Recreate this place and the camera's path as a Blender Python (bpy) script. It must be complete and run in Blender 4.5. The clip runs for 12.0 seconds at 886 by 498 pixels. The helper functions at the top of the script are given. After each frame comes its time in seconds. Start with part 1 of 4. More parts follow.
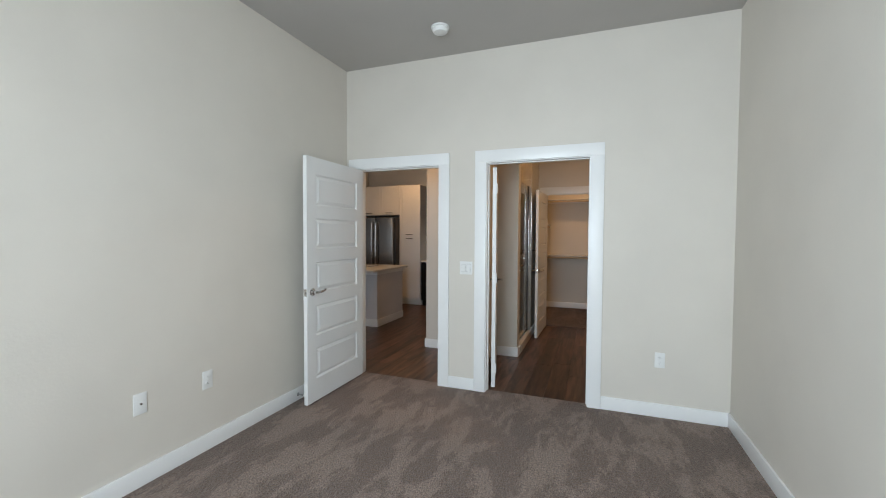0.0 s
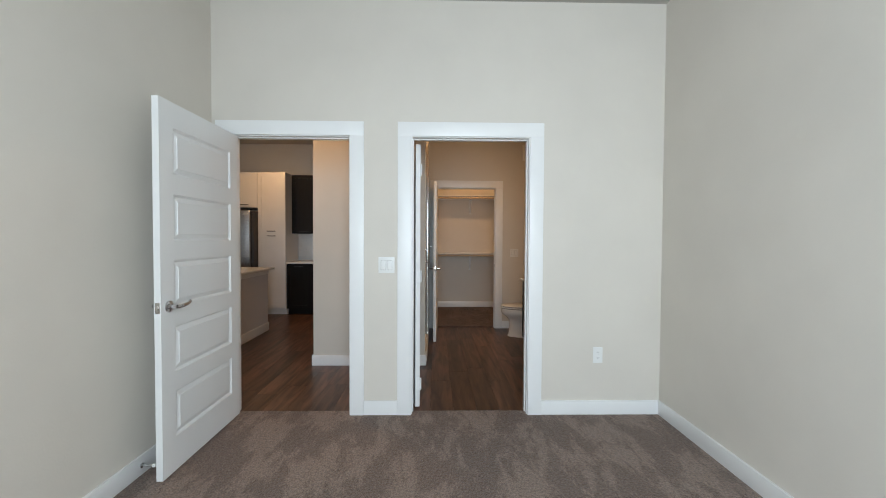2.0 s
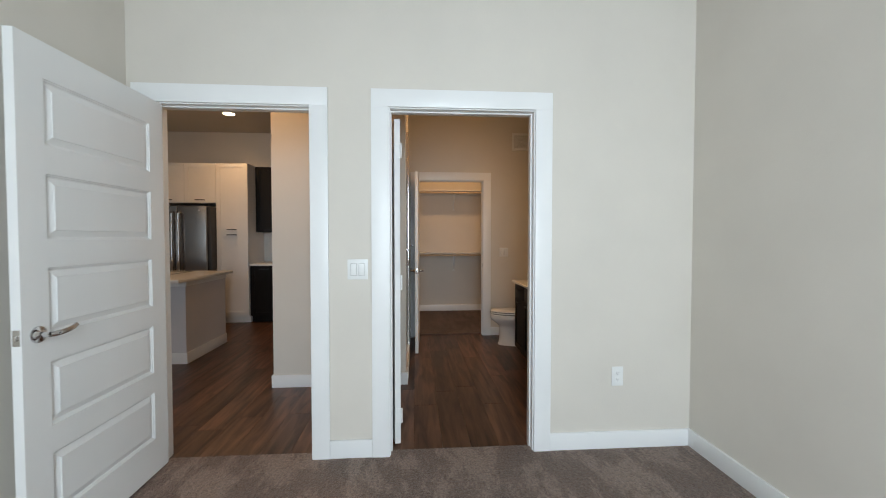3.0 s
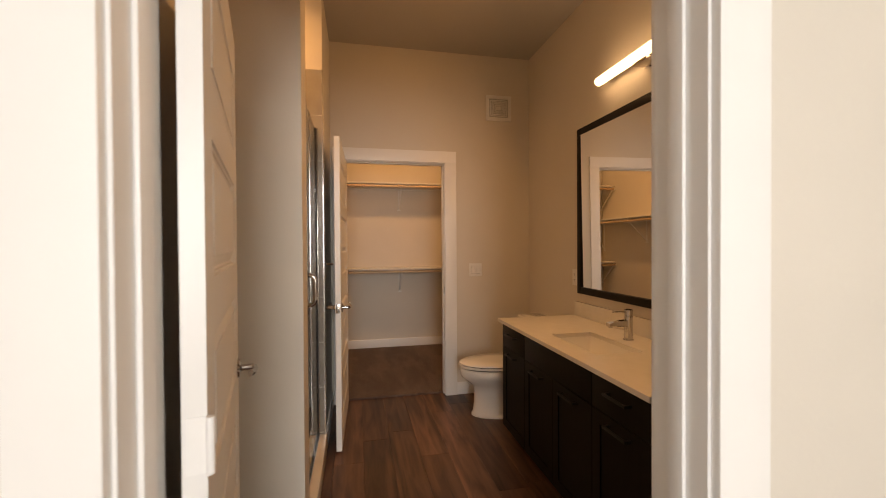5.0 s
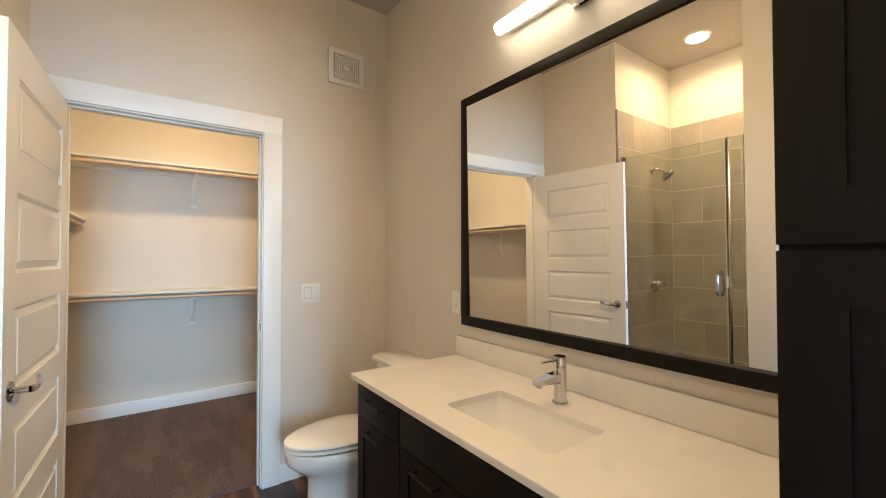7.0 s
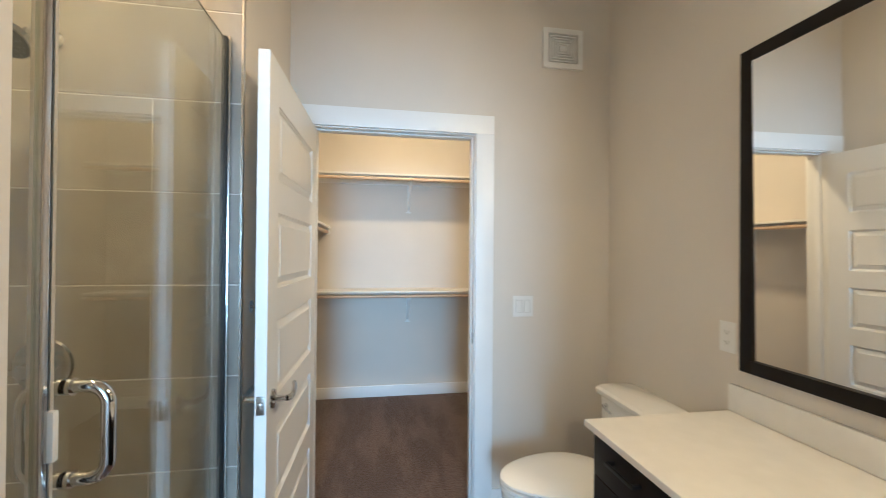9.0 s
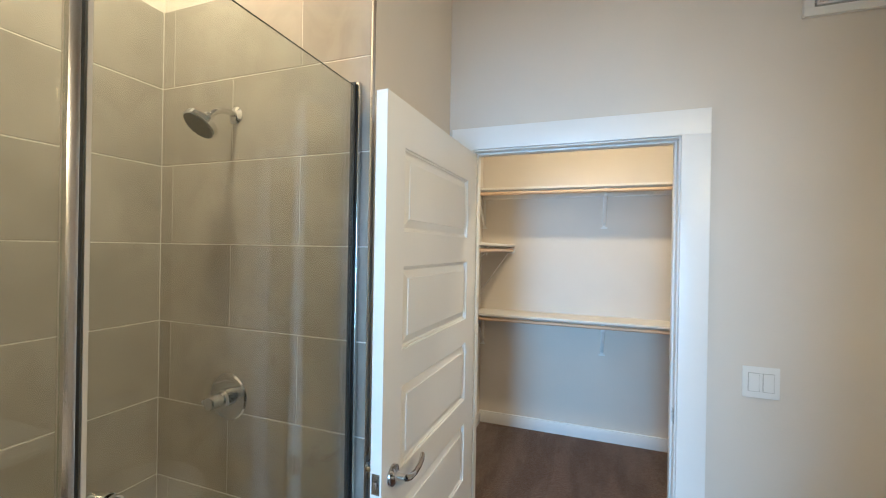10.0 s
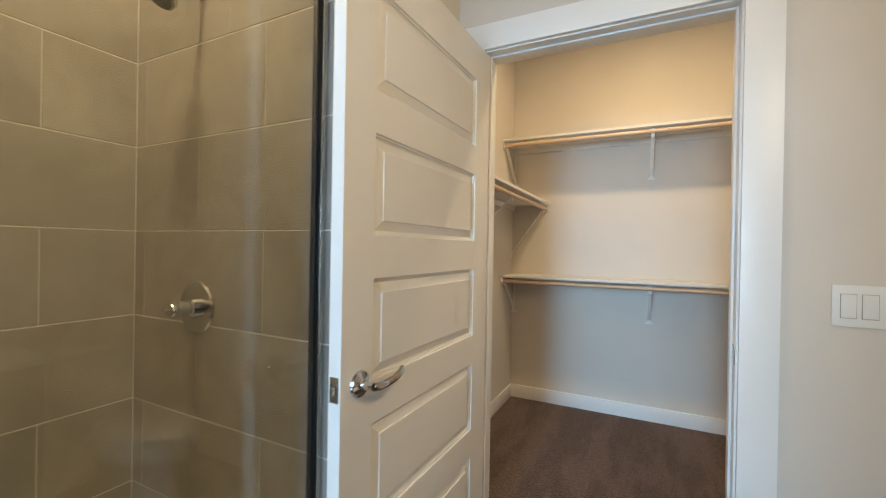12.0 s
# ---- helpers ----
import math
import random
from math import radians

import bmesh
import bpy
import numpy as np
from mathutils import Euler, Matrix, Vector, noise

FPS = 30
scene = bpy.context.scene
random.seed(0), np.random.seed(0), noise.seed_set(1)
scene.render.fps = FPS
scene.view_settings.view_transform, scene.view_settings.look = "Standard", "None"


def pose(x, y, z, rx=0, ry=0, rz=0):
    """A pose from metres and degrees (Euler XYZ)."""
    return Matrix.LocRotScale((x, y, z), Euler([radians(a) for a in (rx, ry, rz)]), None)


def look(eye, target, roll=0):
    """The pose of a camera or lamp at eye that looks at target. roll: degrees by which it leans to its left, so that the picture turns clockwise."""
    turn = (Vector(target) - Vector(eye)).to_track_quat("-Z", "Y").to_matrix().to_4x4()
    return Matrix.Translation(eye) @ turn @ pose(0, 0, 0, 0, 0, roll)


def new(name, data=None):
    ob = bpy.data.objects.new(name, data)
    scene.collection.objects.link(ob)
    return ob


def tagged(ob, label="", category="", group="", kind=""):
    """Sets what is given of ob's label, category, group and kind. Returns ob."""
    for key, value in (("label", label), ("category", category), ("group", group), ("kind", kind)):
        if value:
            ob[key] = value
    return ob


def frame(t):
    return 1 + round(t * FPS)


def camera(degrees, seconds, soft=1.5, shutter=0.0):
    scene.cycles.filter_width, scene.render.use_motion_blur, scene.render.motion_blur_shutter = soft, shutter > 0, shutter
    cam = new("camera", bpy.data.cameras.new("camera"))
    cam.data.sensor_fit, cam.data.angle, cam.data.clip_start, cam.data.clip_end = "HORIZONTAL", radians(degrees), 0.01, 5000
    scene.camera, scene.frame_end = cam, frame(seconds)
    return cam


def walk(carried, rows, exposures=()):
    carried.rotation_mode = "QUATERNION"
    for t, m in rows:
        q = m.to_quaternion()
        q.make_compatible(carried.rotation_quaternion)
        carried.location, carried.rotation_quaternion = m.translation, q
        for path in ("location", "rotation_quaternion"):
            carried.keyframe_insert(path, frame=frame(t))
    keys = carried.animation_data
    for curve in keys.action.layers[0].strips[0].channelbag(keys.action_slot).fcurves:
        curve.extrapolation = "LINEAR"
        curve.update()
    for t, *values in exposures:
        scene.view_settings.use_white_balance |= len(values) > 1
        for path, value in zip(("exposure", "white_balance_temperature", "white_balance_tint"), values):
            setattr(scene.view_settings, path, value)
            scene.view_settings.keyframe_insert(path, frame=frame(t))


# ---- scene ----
cam = camera(95.2, 12.0, soft=1.0, shutter=0.2)
PATH = [
    (0, (-0.023, 0.014, 1.407), (-0.722, 1.886, 1.34), 0.3),
    (0.5, (-0.242, 0.096, 1.394), (-0.692, 2.043, 1.322), 0.5),
    (1, (-0.443, 0.25, 1.35), (-0.667, 2.236, 1.287), 0.6),
    (1.5, (-0.598, 0.413, 1.355), (-0.668, 2.411, 1.299), 0.4),
    (2, (-0.74, 0.533, 1.312), (-0.703, 2.532, 1.26), 0.3),
    (2.5, (-0.78, 0.744, 1.27), (-0.676, 2.741, 1.216), 0.2),
    (3, (-0.767, 1.12, 1.301), (-0.628, 3.114, 1.244), 0.0),
    (3.5, (-0.759, 1.586, 1.335), (-0.595, 3.578, 1.275), -0.0),
    (3.7, (-0.726, 1.771, 1.334), (-0.557, 3.763, 1.276), 0.0),
    (5.3, (-0.591, 3.167, 1.334), (-0.056, 5.093, 1.324), -0.2),
    (5.5, (-0.558, 3.311, 1.337), (0.073, 5.209, 1.331), -0.0),
    (6, (-0.491, 3.589, 1.337), (0.4, 5.379, 1.348), 0.1),
    (6.5, (-0.456, 3.773, 1.342), (0.656, 5.435, 1.367), 0.0),
    (6.7, (-0.417, 3.845, 1.34), (0.747, 5.471, 1.376), -0.0),
    (8.3, (-0.332, 3.992, 1.297), (0.737, 5.682, 1.316), 0.2),
    (8.5, (-0.323, 4.032, 1.317), (0.589, 5.813, 1.34), -0.0),
    (9, (-0.405, 4.268, 1.407), (-0.074, 6.24, 1.419), 0.5),
    (9.5, (-0.335, 4.451, 1.511), (-0.591, 6.435, 1.498), 0.9),
    (10, (-0.2, 4.589, 1.588), (-0.881, 6.47, 1.585), 1.0),
    (10.5, (-0.176, 4.652, 1.488), (-1.033, 6.459, 1.49), 1.2),
    (11, (-0.156, 4.674, 1.267), (-1.079, 6.448, 1.274), 1.2),
    (11.5, (-0.164, 4.68, 1.153), (-1.101, 6.447, 1.175), 1.2),
    (12, (-0.134, 4.881, 1.252), (-1.022, 6.673, 1.245), 1.0),
]
EXPOSURES = [
    (0.0, -0.48, 6500, 10), (2.5, -0.34, 6500, 10), (3.7, -0.32, 6600, 10), (5.3, 0.08, 8800, 23), (6.0, 0.55, 8500, 22),
    (6.5, 1.0, 5750, 3), (8.5, 1.1, 4500, -5), (9.5, 1.1, 4330, -6), (10.5, 0.97, 4150, -6), (11.5, 0.93, 4320, -7), (12.0, 0.9, 4780, -5),
]
walk(cam, [(t, look(eye, target, roll)) for t, eye, target, roll in PATH], EXPOSURES)

# ---- world and lights ----
world = bpy.data.worlds.new("sky")
scene.world = world
world.use_nodes = True
wn = world.node_tree
sky = wn.nodes.new("ShaderNodeTexSky")
sky.sky_type, sky.sun_disc = "NISHITA", False
sky.sun_elevation, sky.sun_rotation = radians(50), radians(200)
wn.links.new(sky.outputs[0], wn.nodes["Background"].inputs[0])
wn.nodes["Background"].inputs[1].default_value = 0.1

sun_data = bpy.data.lights.new("sun", "SUN")
sun_data.energy, sun_data.angle, sun_data.color = 2.5, radians(0.5), (1, 0.95, 0.88)
new("sun", sun_data).matrix_basis = look((0, 0, 30), (14, -4, 0))


def area(name, m, sx, sy, watts, colour):
    d = bpy.data.lights.new(name, "AREA")
    d.shape, d.size, d.size_y, d.energy, d.color = "RECTANGLE", sx, sy, watts, colour
    ob = new(name, d)
    ob.matrix_basis = m
    return ob


def disc(name, at, size, watts, colour, spread=170):
    d = bpy.data.lights.new(name, "AREA")
    d.shape, d.size, d.energy, d.color, d.spread = "DISK", size, watts, colour, radians(spread)
    ob = new(name, d)
    ob.matrix_basis = pose(*at)
    return ob


DAY = (0.75, 0.885, 1.0)
WARM = (1.0, 0.555, 0.228)
area("daylight_bedroom", look((-0.6, -0.93, 1.66), (0.6, 2.5, 0.95)), 1.35, 1.95, 178, DAY)
area("daylight_living", look((-4.6, -0.93, 1.6), (-4.2, 5, 1.2)), 3.0, 2.1, 46, (0.72, 0.84, 1.0))
area("vanity_glow", look((0.82, 4.81, 2.345), (-0.5, 4.81, 1.7)), 0.8, 0.05, 10, WARM)
disc("shower_downlight", (-1.3, 5.27, 3.005), 0.15, 8.7, WARM, 158)
disc("closet_light", (-0.1, 7.17, 2.95), 0.13, 12.3, WARM)
disc("kitchen_downlight", (-3.34, 6.98, 3.005), 0.15, 9, WARM, 140)
disc("hall_downlight", (-2.05, 4.12, 3.005), 0.15, 8, WARM, 125)

bulb_data = bpy.data.lights.new("pendant_bulb", "POINT")
bulb_data.energy, bulb_data.shadow_soft_size, bulb_data.color = 7, 0.03, WARM
new("pendant_bulb", bulb_data).matrix_basis = pose(-3.9, 5.95, 2.1)

# ---- materials ----


def mat(name, colour, rough=0.5, metal=0.0, vary=0.08, scale=6.0, bump=0.0, bump_scale=200.0, coat=0.0, random_shift=0.0, stretch=(1, 1, 1), spec=0.5):
    m = bpy.data.materials.new(name)
    m.use_nodes = True
    nt = m.node_tree
    b = nt.nodes["Principled BSDF"]
    b.inputs["Roughness"].default_value = rough
    b.inputs["Metallic"].default_value = metal
    b.inputs["Coat Weight"].default_value = coat
    b.inputs["Specular IOR Level"].default_value = spec
    tc = nt.nodes.new("ShaderNodeTexCoord")
    mp = nt.nodes.new("ShaderNodeMapping")
    mp.inputs["Scale"].default_value = stretch
    nt.links.new(tc.outputs["Object"], mp.inputs[0])
    n1 = nt.nodes.new("ShaderNodeTexNoise")
    n1.inputs["Scale"].default_value, n1.inputs["Detail"].default_value = scale, 6
    nt.links.new(mp.outputs[0], n1.inputs[0])
    ramp = nt.nodes.new("ShaderNodeValToRGB")
    lo = [max(0.0, c * (1 - vary)) for c in colour]
    hi = [min(1.0, c * (1 + vary)) for c in colour]
    ramp.color_ramp.elements[0].color, ramp.color_ramp.elements[1].color = (*lo, 1), (*hi, 1)
    ramp.color_ramp.elements[0].position, ramp.color_ramp.elements[1].position = 0.3, 0.7
    nt.links.new(n1.outputs["Fac"], ramp.inputs[0])
    out = ramp.outputs[0]
    if random_shift:
        oi = nt.nodes.new("ShaderNodeObjectInfo")
        mr = nt.nodes.new("ShaderNodeMapRange")
        mr.inputs["To Min"].default_value, mr.inputs["To Max"].default_value = 1 - random_shift, 1 + random_shift
        nt.links.new(oi.outputs["Random"], mr.inputs["Value"])
        hs = nt.nodes.new("ShaderNodeHueSaturation")
        nt.links.new(mr.outputs[0], hs.inputs["Value"])
        nt.links.new(out, hs.inputs["Color"])
        out = hs.outputs[0]
    nt.links.new(out, b.inputs["Base Color"])
    if bump:
        n2 = nt.nodes.new("ShaderNodeTexNoise")
        n2.inputs["Scale"].default_value, n2.inputs["Detail"].default_value = bump_scale, 3
        nt.links.new(mp.outputs[0], n2.inputs[0])
        bp = nt.nodes.new("ShaderNodeBump")
        bp.inputs["Strength"].default_value, bp.inputs["Distance"].default_value = bump, 0.004
        nt.links.new(n2.outputs["Fac"], bp.inputs["Height"])
        nt.links.new(bp.outputs[0], b.inputs["Normal"])
    return m


def carpet_mat(name, dark, light, stretch=(1, 1, 1), turn=0.0, edge=0.035):
    """Cut-pile carpet: brushed patches, pile shadow and fibre speckle."""
    m = mat(name, light, 0.95, vary=0.1, scale=400, bump=1.0, bump_scale=110, spec=0.1)
    nt = m.node_tree
    b = nt.nodes["Principled BSDF"]
    tc = nt.nodes["Texture Coordinate"]
    big = nt.nodes.new("ShaderNodeTexNoise")
    big.inputs["Scale"].default_value, big.inputs["Detail"].default_value, big.inputs["Distortion"].default_value = 3.4, 9, 0.15
    big.inputs["Roughness"].default_value = 0.68
    lay = nt.nodes.new("ShaderNodeMapping")
    lay.inputs["Scale"].default_value, lay.inputs["Rotation"].default_value = stretch, (0, 0, radians(turn))
    nt.links.new(tc.outputs["Object"], lay.inputs[0])
    nt.links.new(lay.outputs[0], big.inputs[0])
    r = nt.nodes.new("ShaderNodeValToRGB")
    r.color_ramp.elements[0].position, r.color_ramp.elements[1].position = 0.51 - edge, 0.51 + edge
    r.color_ramp.elements[0].color, r.color_ramp.elements[1].color = (*dark, 1), (*light, 1)
    nt.links.new(big.outputs["Fac"], r.inputs[0])
    fine = nt.nodes.new("ShaderNodeTexNoise")
    fine.inputs["Scale"].default_value, fine.inputs["Detail"].default_value, fine.inputs["Roughness"].default_value = 70, 9, 0.85
    nt.links.new(tc.outputs["Object"], fine.inputs[0])
    r2 = nt.nodes.new("ShaderNodeValToRGB")
    r2.color_ramp.elements[0].position, r2.color_ramp.elements[1].position = 0.38, 0.6
    r2.color_ramp.elements[0].color, r2.color_ramp.elements[1].color = (0.36, 0.34, 0.33, 1), (1.15, 1.15, 1.15, 1)
    nt.links.new(fine.outputs["Fac"], r2.inputs[0])
    mx = nt.nodes.new("ShaderNodeMix")
    mx.data_type, mx.blend_type = "RGBA", "MULTIPLY"
    mx.inputs[0].default_value = 1.0
    nt.links.new(r.outputs[0], mx.inputs[6])
    nt.links.new(r2.outputs[0], mx.inputs[7])
    nt.links.new(mx.outputs[2], b.inputs["Base Color"])
    nt.nodes["Bump"].inputs["Distance"].default_value = 0.02
    b.inputs["Sheen Weight"].default_value = 0.2
    return m


def plank_mat():
    """Walnut-toned vinyl plank with long grain, each plank its own shade."""
    m = mat("plank_walnut", (0.105, 0.053, 0.033), 0.36, vary=0.7, scale=4, bump=0.12, bump_scale=60, random_shift=0.38, stretch=(5.5, 0.55, 1))
    nt = m.node_tree
    oi = nt.nodes["Object Info"]
    add = nt.nodes.new("ShaderNodeVectorMath")
    mul = nt.nodes.new("ShaderNodeMath")
    mul.operation = "MULTIPLY"
    mul.inputs[1].default_value = 37.0
    nt.links.new(oi.outputs["Random"], mul.inputs[0])
    nt.links.new(nt.nodes["Mapping"].outputs[0], add.inputs[0])
    nt.links.new(mul.outputs[0], add.inputs[1])
    for n in nt.nodes:
        if n.bl_idname == "ShaderNodeTexNoise":
            nt.links.new(add.outputs[0], n.inputs[0])
            n.inputs["Distortion"].default_value = 0.6
    return m


def stone_mat():
    """Warm grey stone-look porcelain: broad clouds, drifting veins and fine speckle."""
    m = mat("tile_stone_grey", (0.355, 0.329, 0.29), 0.28, vary=0.13, scale=2.6, bump=0.05, bump_scale=24, random_shift=0.06)
    nt = m.node_tree
    b = nt.nodes["Principled BSDF"]
    base = b.inputs["Base Color"].links[0].from_socket
    tc = nt.nodes["Texture Coordinate"]
    oi = nt.nodes["Object Info"]
    off = nt.nodes.new("ShaderNodeVectorMath")
    mul = nt.nodes.new("ShaderNodeMath")
    mul.operation = "MULTIPLY"
    mul.inputs[1].default_value = 19.0
    nt.links.new(oi.outputs["Random"], mul.inputs[0])
    nt.links.new(tc.outputs["Object"], off.inputs[0])
    nt.links.new(mul.outputs[0], off.inputs[1])
    nt.links.new(off.outputs[0], nt.nodes["Mapping"].inputs[0])
    vein = nt.nodes.new("ShaderNodeTexNoise")
    vein.inputs["Scale"].default_value, vein.inputs["Detail"].default_value, vein.inputs["Distortion"].default_value = 5.5, 8, 1.6
    nt.links.new(off.outputs[0], vein.inputs[0])
    ramp = nt.nodes.new("ShaderNodeValToRGB")
    ramp.color_ramp.elements[0].position, ramp.color_ramp.elements[1].position = 0.36, 0.62
    ramp.color_ramp.elements[0].color, ramp.color_ramp.elements[1].color = (0.93, 0.92, 0.90, 1), (1.05, 1.045, 1.03, 1)
    nt.links.new(vein.outputs["Fac"], ramp.inputs[0])
    mx = nt.nodes.new("ShaderNodeMix")
    mx.data_type, mx.blend_type = "RGBA", "MULTIPLY"
    mx.inputs[0].default_value = 1.0
    nt.links.new(base, mx.inputs[6])
    nt.links.new(ramp.outputs[0], mx.inputs[7])
    nt.links.new(mx.outputs[2], b.inputs["Base Color"])
    return m


def glass_mat():
    m = bpy.data.materials.new("clear_glass")
    m.use_nodes = True
    nt = m.node_tree
    nt.nodes.clear()
    out = nt.nodes.new("ShaderNodeOutputMaterial")
    mix = nt.nodes.new("ShaderNodeMixShader")
    lw = nt.nodes.new("ShaderNodeLayerWeight")
    lw.inputs[0].default_value = 0.5
    pw = nt.nodes.new("ShaderNodeMath")
    pw.operation = "POWER"
    pw.inputs[1].default_value = 4.0
    fr = nt.nodes.new("ShaderNodeMath")
    fr.operation = "MULTIPLY_ADD"
    fr.inputs[1].default_value, fr.inputs[2].default_value = 0.9, 0.045
    nt.links.new(lw.outputs["Facing"], pw.inputs[0])
    nt.links.new(pw.outputs[0], fr.inputs[0])
    tr = nt.nodes.new("ShaderNodeBsdfTransparent")
    tr.inputs[0].default_value = (0.93, 0.96, 0.945, 1)
    gl = nt.nodes.new("ShaderNodeBsdfGlossy")
    gl.inputs["Roughness"].default_value = 0.0
    nt.links.new(fr.outputs[0], mix.inputs[0])
    nt.links.new(tr.outputs[0], mix.inputs[1])
    nt.links.new(gl.outputs[0], mix.inputs[2])
    nt.links.new(mix.outputs[0], out.inputs[0])
    return m


def glow_mat(name, colour, strength):
    m = bpy.data.materials.new(name)
    m.use_nodes = True
    b = m.node_tree.nodes["Principled BSDF"]
    b.inputs["Base Color"].default_value = (0.9, 0.88, 0.82, 1)
    b.inputs["Emission Color"].default_value = (*colour, 1)
    b.inputs["Emission Strength"].default_value = strength
    return m


WALL = mat("wall_paint_greige", (0.674, 0.630, 0.562), 0.6, vary=0.03, scale=2, bump=0.13, bump_scale=95)
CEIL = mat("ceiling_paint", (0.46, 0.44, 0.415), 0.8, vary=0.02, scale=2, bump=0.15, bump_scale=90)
TRIM = mat("trim_white_satin", (0.84, 0.84, 0.83), 0.35, vary=0.015, scale=4, bump=0.03, bump_scale=60)
DOOR = mat("door_white_satin", (0.80, 0.80, 0.79), 0.38, vary=0.015, scale=4, bump=0.04, bump_scale=90, stretch=(1, 1, 0.1))
CARPET = carpet_mat("carpet_taupe", (0.232, 0.164, 0.13), (0.36, 0.265, 0.213), (1.5, 0.62, 1), 38)
# Same taupe pile in a darker copy; the closet's dimmer light is in its colour.
CARPET2 = carpet_mat("carpet_closet_dim", (0.15, 0.1, 0.081), (0.215, 0.15, 0.123), (1.7, 0.36, 1), 14, 0.05)
PLANK = plank_mat()
SUBFLOOR = mat("plank_joint_dark", (0.05, 0.027, 0.018), 0.7, vary=0.2)
CHROME = mat("chrome", (0.64, 0.64, 0.65), 0.07, 1.0, vary=0.02)
NICKEL = mat("satin_nickel", (0.62, 0.60, 0.57), 0.22, 1.0, vary=0.03)
STEEL = mat("brushed_stainless", (0.34, 0.325, 0.31), 0.27, 1.0, vary=0.06, scale=8, stretch=(60, 60, 0.6), bump=0.02)
BLACK = mat("matte_black_metal", (0.015, 0.015, 0.016), 0.5, 0.0, vary=0.1)
ESPRESSO = mat("espresso_laminate", (0.0065, 0.0052, 0.0045), 0.5, spec=0.22, vary=0.25, scale=7, stretch=(6, 6, 0.5), bump=0.05, bump_scale=40)
WHITECAB = mat("cabinet_white_paint", (0.78, 0.76, 0.74), 0.4, vary=0.015)
ISLANDWALL = mat("island_paint_pale_grey", (0.63, 0.61, 0.62), 0.55, vary=0.03, scale=2, bump=0.1, bump_scale=95)
QUARTZ = mat("quartz_white", (0.78, 0.76, 0.72), 0.18, vary=0.03, scale=14)
PORCELAIN = mat("porcelain", (0.84, 0.83, 0.80), 0.08, vary=0.01, coat=0.5)
PLASTIC = mat("switch_plastic", (0.80, 0.80, 0.78), 0.35, vary=0.01)
SLOT = mat("dark_slot", (0.02, 0.02, 0.02), 0.6, vary=0.1)
GREYSLOT = mat("vent_shadow_grey", (0.36, 0.35, 0.33), 0.8, vary=0.05)
TILE = stone_mat()
GROUT = mat("grout_light", (0.74, 0.71, 0.66), 0.85, vary=0.04, scale=60)
BACKTILE = mat("backsplash_gloss", (0.68, 0.67, 0.65), 0.1, vary=0.03, random_shift=0.04)
RODWOOD = mat("closet_rod_beech", (0.62, 0.47, 0.31), 0.5, vary=0.08, scale=12, stretch=(0.5, 6, 6))
SHELF = mat("shelf_white_melamine", (0.76, 0.74, 0.70), 0.5, vary=0.02)
RUBBER = mat("rubber_seal", (0.012, 0.013, 0.014), 0.5, vary=0.1)
VINYL = mat("vinyl_seal_pale", (0.5, 0.48, 0.44), 0.4, vary=0.05)
EDGE = mat("glass_edge_green", (0.035, 0.05, 0.045), 0.15, vary=0.1)
GLASS = glass_mat()
MIRROR = mat("mirror_silver", (0.93, 0.94, 0.93), 0.0, 1.0, vary=0.0)
TUBE = glow_mat("lamp_tube_glow", (1.0, 0.70, 0.40), 6.2)
LENS = glow_mat("downlight_lens_glow", (1.0, 0.8, 0.55), 12)
GLOBE = glow_mat("closet_diffuser_glow", (1.0, 0.8, 0.55), 4)
BULB = glow_mat("bulb_glow", (1.0, 0.66, 0.32), 45)
WIRE = mat("pendant_bronze_wire", (0.20, 0.13, 0.09), 0.3, 0.9, vary=0.1)

# ---- mesh helpers ----


def box(bm, x0, y0, z0, x1, y1, z1):
    vs = [bm.verts.new((x, y, z)) for z in (z0, z1) for x, y in ((x0, y0), (x1, y0), (x1, y1), (x0, y1))]
    for f in ((3, 2, 1, 0), (4, 5, 6, 7), (0, 1, 5, 4), (1, 2, 6, 5), (2, 3, 7, 6), (3, 0, 4, 7)):
        bm.faces.new([vs[i] for i in f])
    return bm


def boxes(*dims, bevel=0.0, seg=2):
    bm = bmesh.new()
    for d in dims:
        box(bm, *d)
    if bevel:
        bmesh.ops.bevel(bm, geom=bm.edges[:], offset=bevel, segments=seg, profile=0.6, affect="EDGES", clamp_overlap=True)
    return bm


def rings(bm, loops, cap=True):
    """Skin a row of closed loops of equal count."""
    vs = [[bm.verts.new(p) for p in loop] for loop in loops]
    n = len(vs[0])
    for a, b in zip(vs, vs[1:]):
        for i in range(n):
            bm.faces.new((a[i], a[(i + 1) % n], b[(i + 1) % n], b[i]))
    if cap:
        bm.faces.new(vs[0][::-1])
        bm.faces.new(vs[-1])
    return bm


def rod(p0, p1, r0, r1=None, seg=20, bm=None):
    bm = bm or bmesh.new()
    p0, p1 = Vector(p0), Vector(p1)
    q = (p1 - p0).to_track_quat("Z", "Y")
    r1 = r0 if r1 is None else r1
    circle = [Vector((math.cos(2 * math.pi * i / seg), math.sin(2 * math.pi * i / seg), 0)) for i in range(seg)]
    return rings(bm, [[p0 + q @ (c * r0) for c in circle], [p1 + q @ (c * r1) for c in circle]])


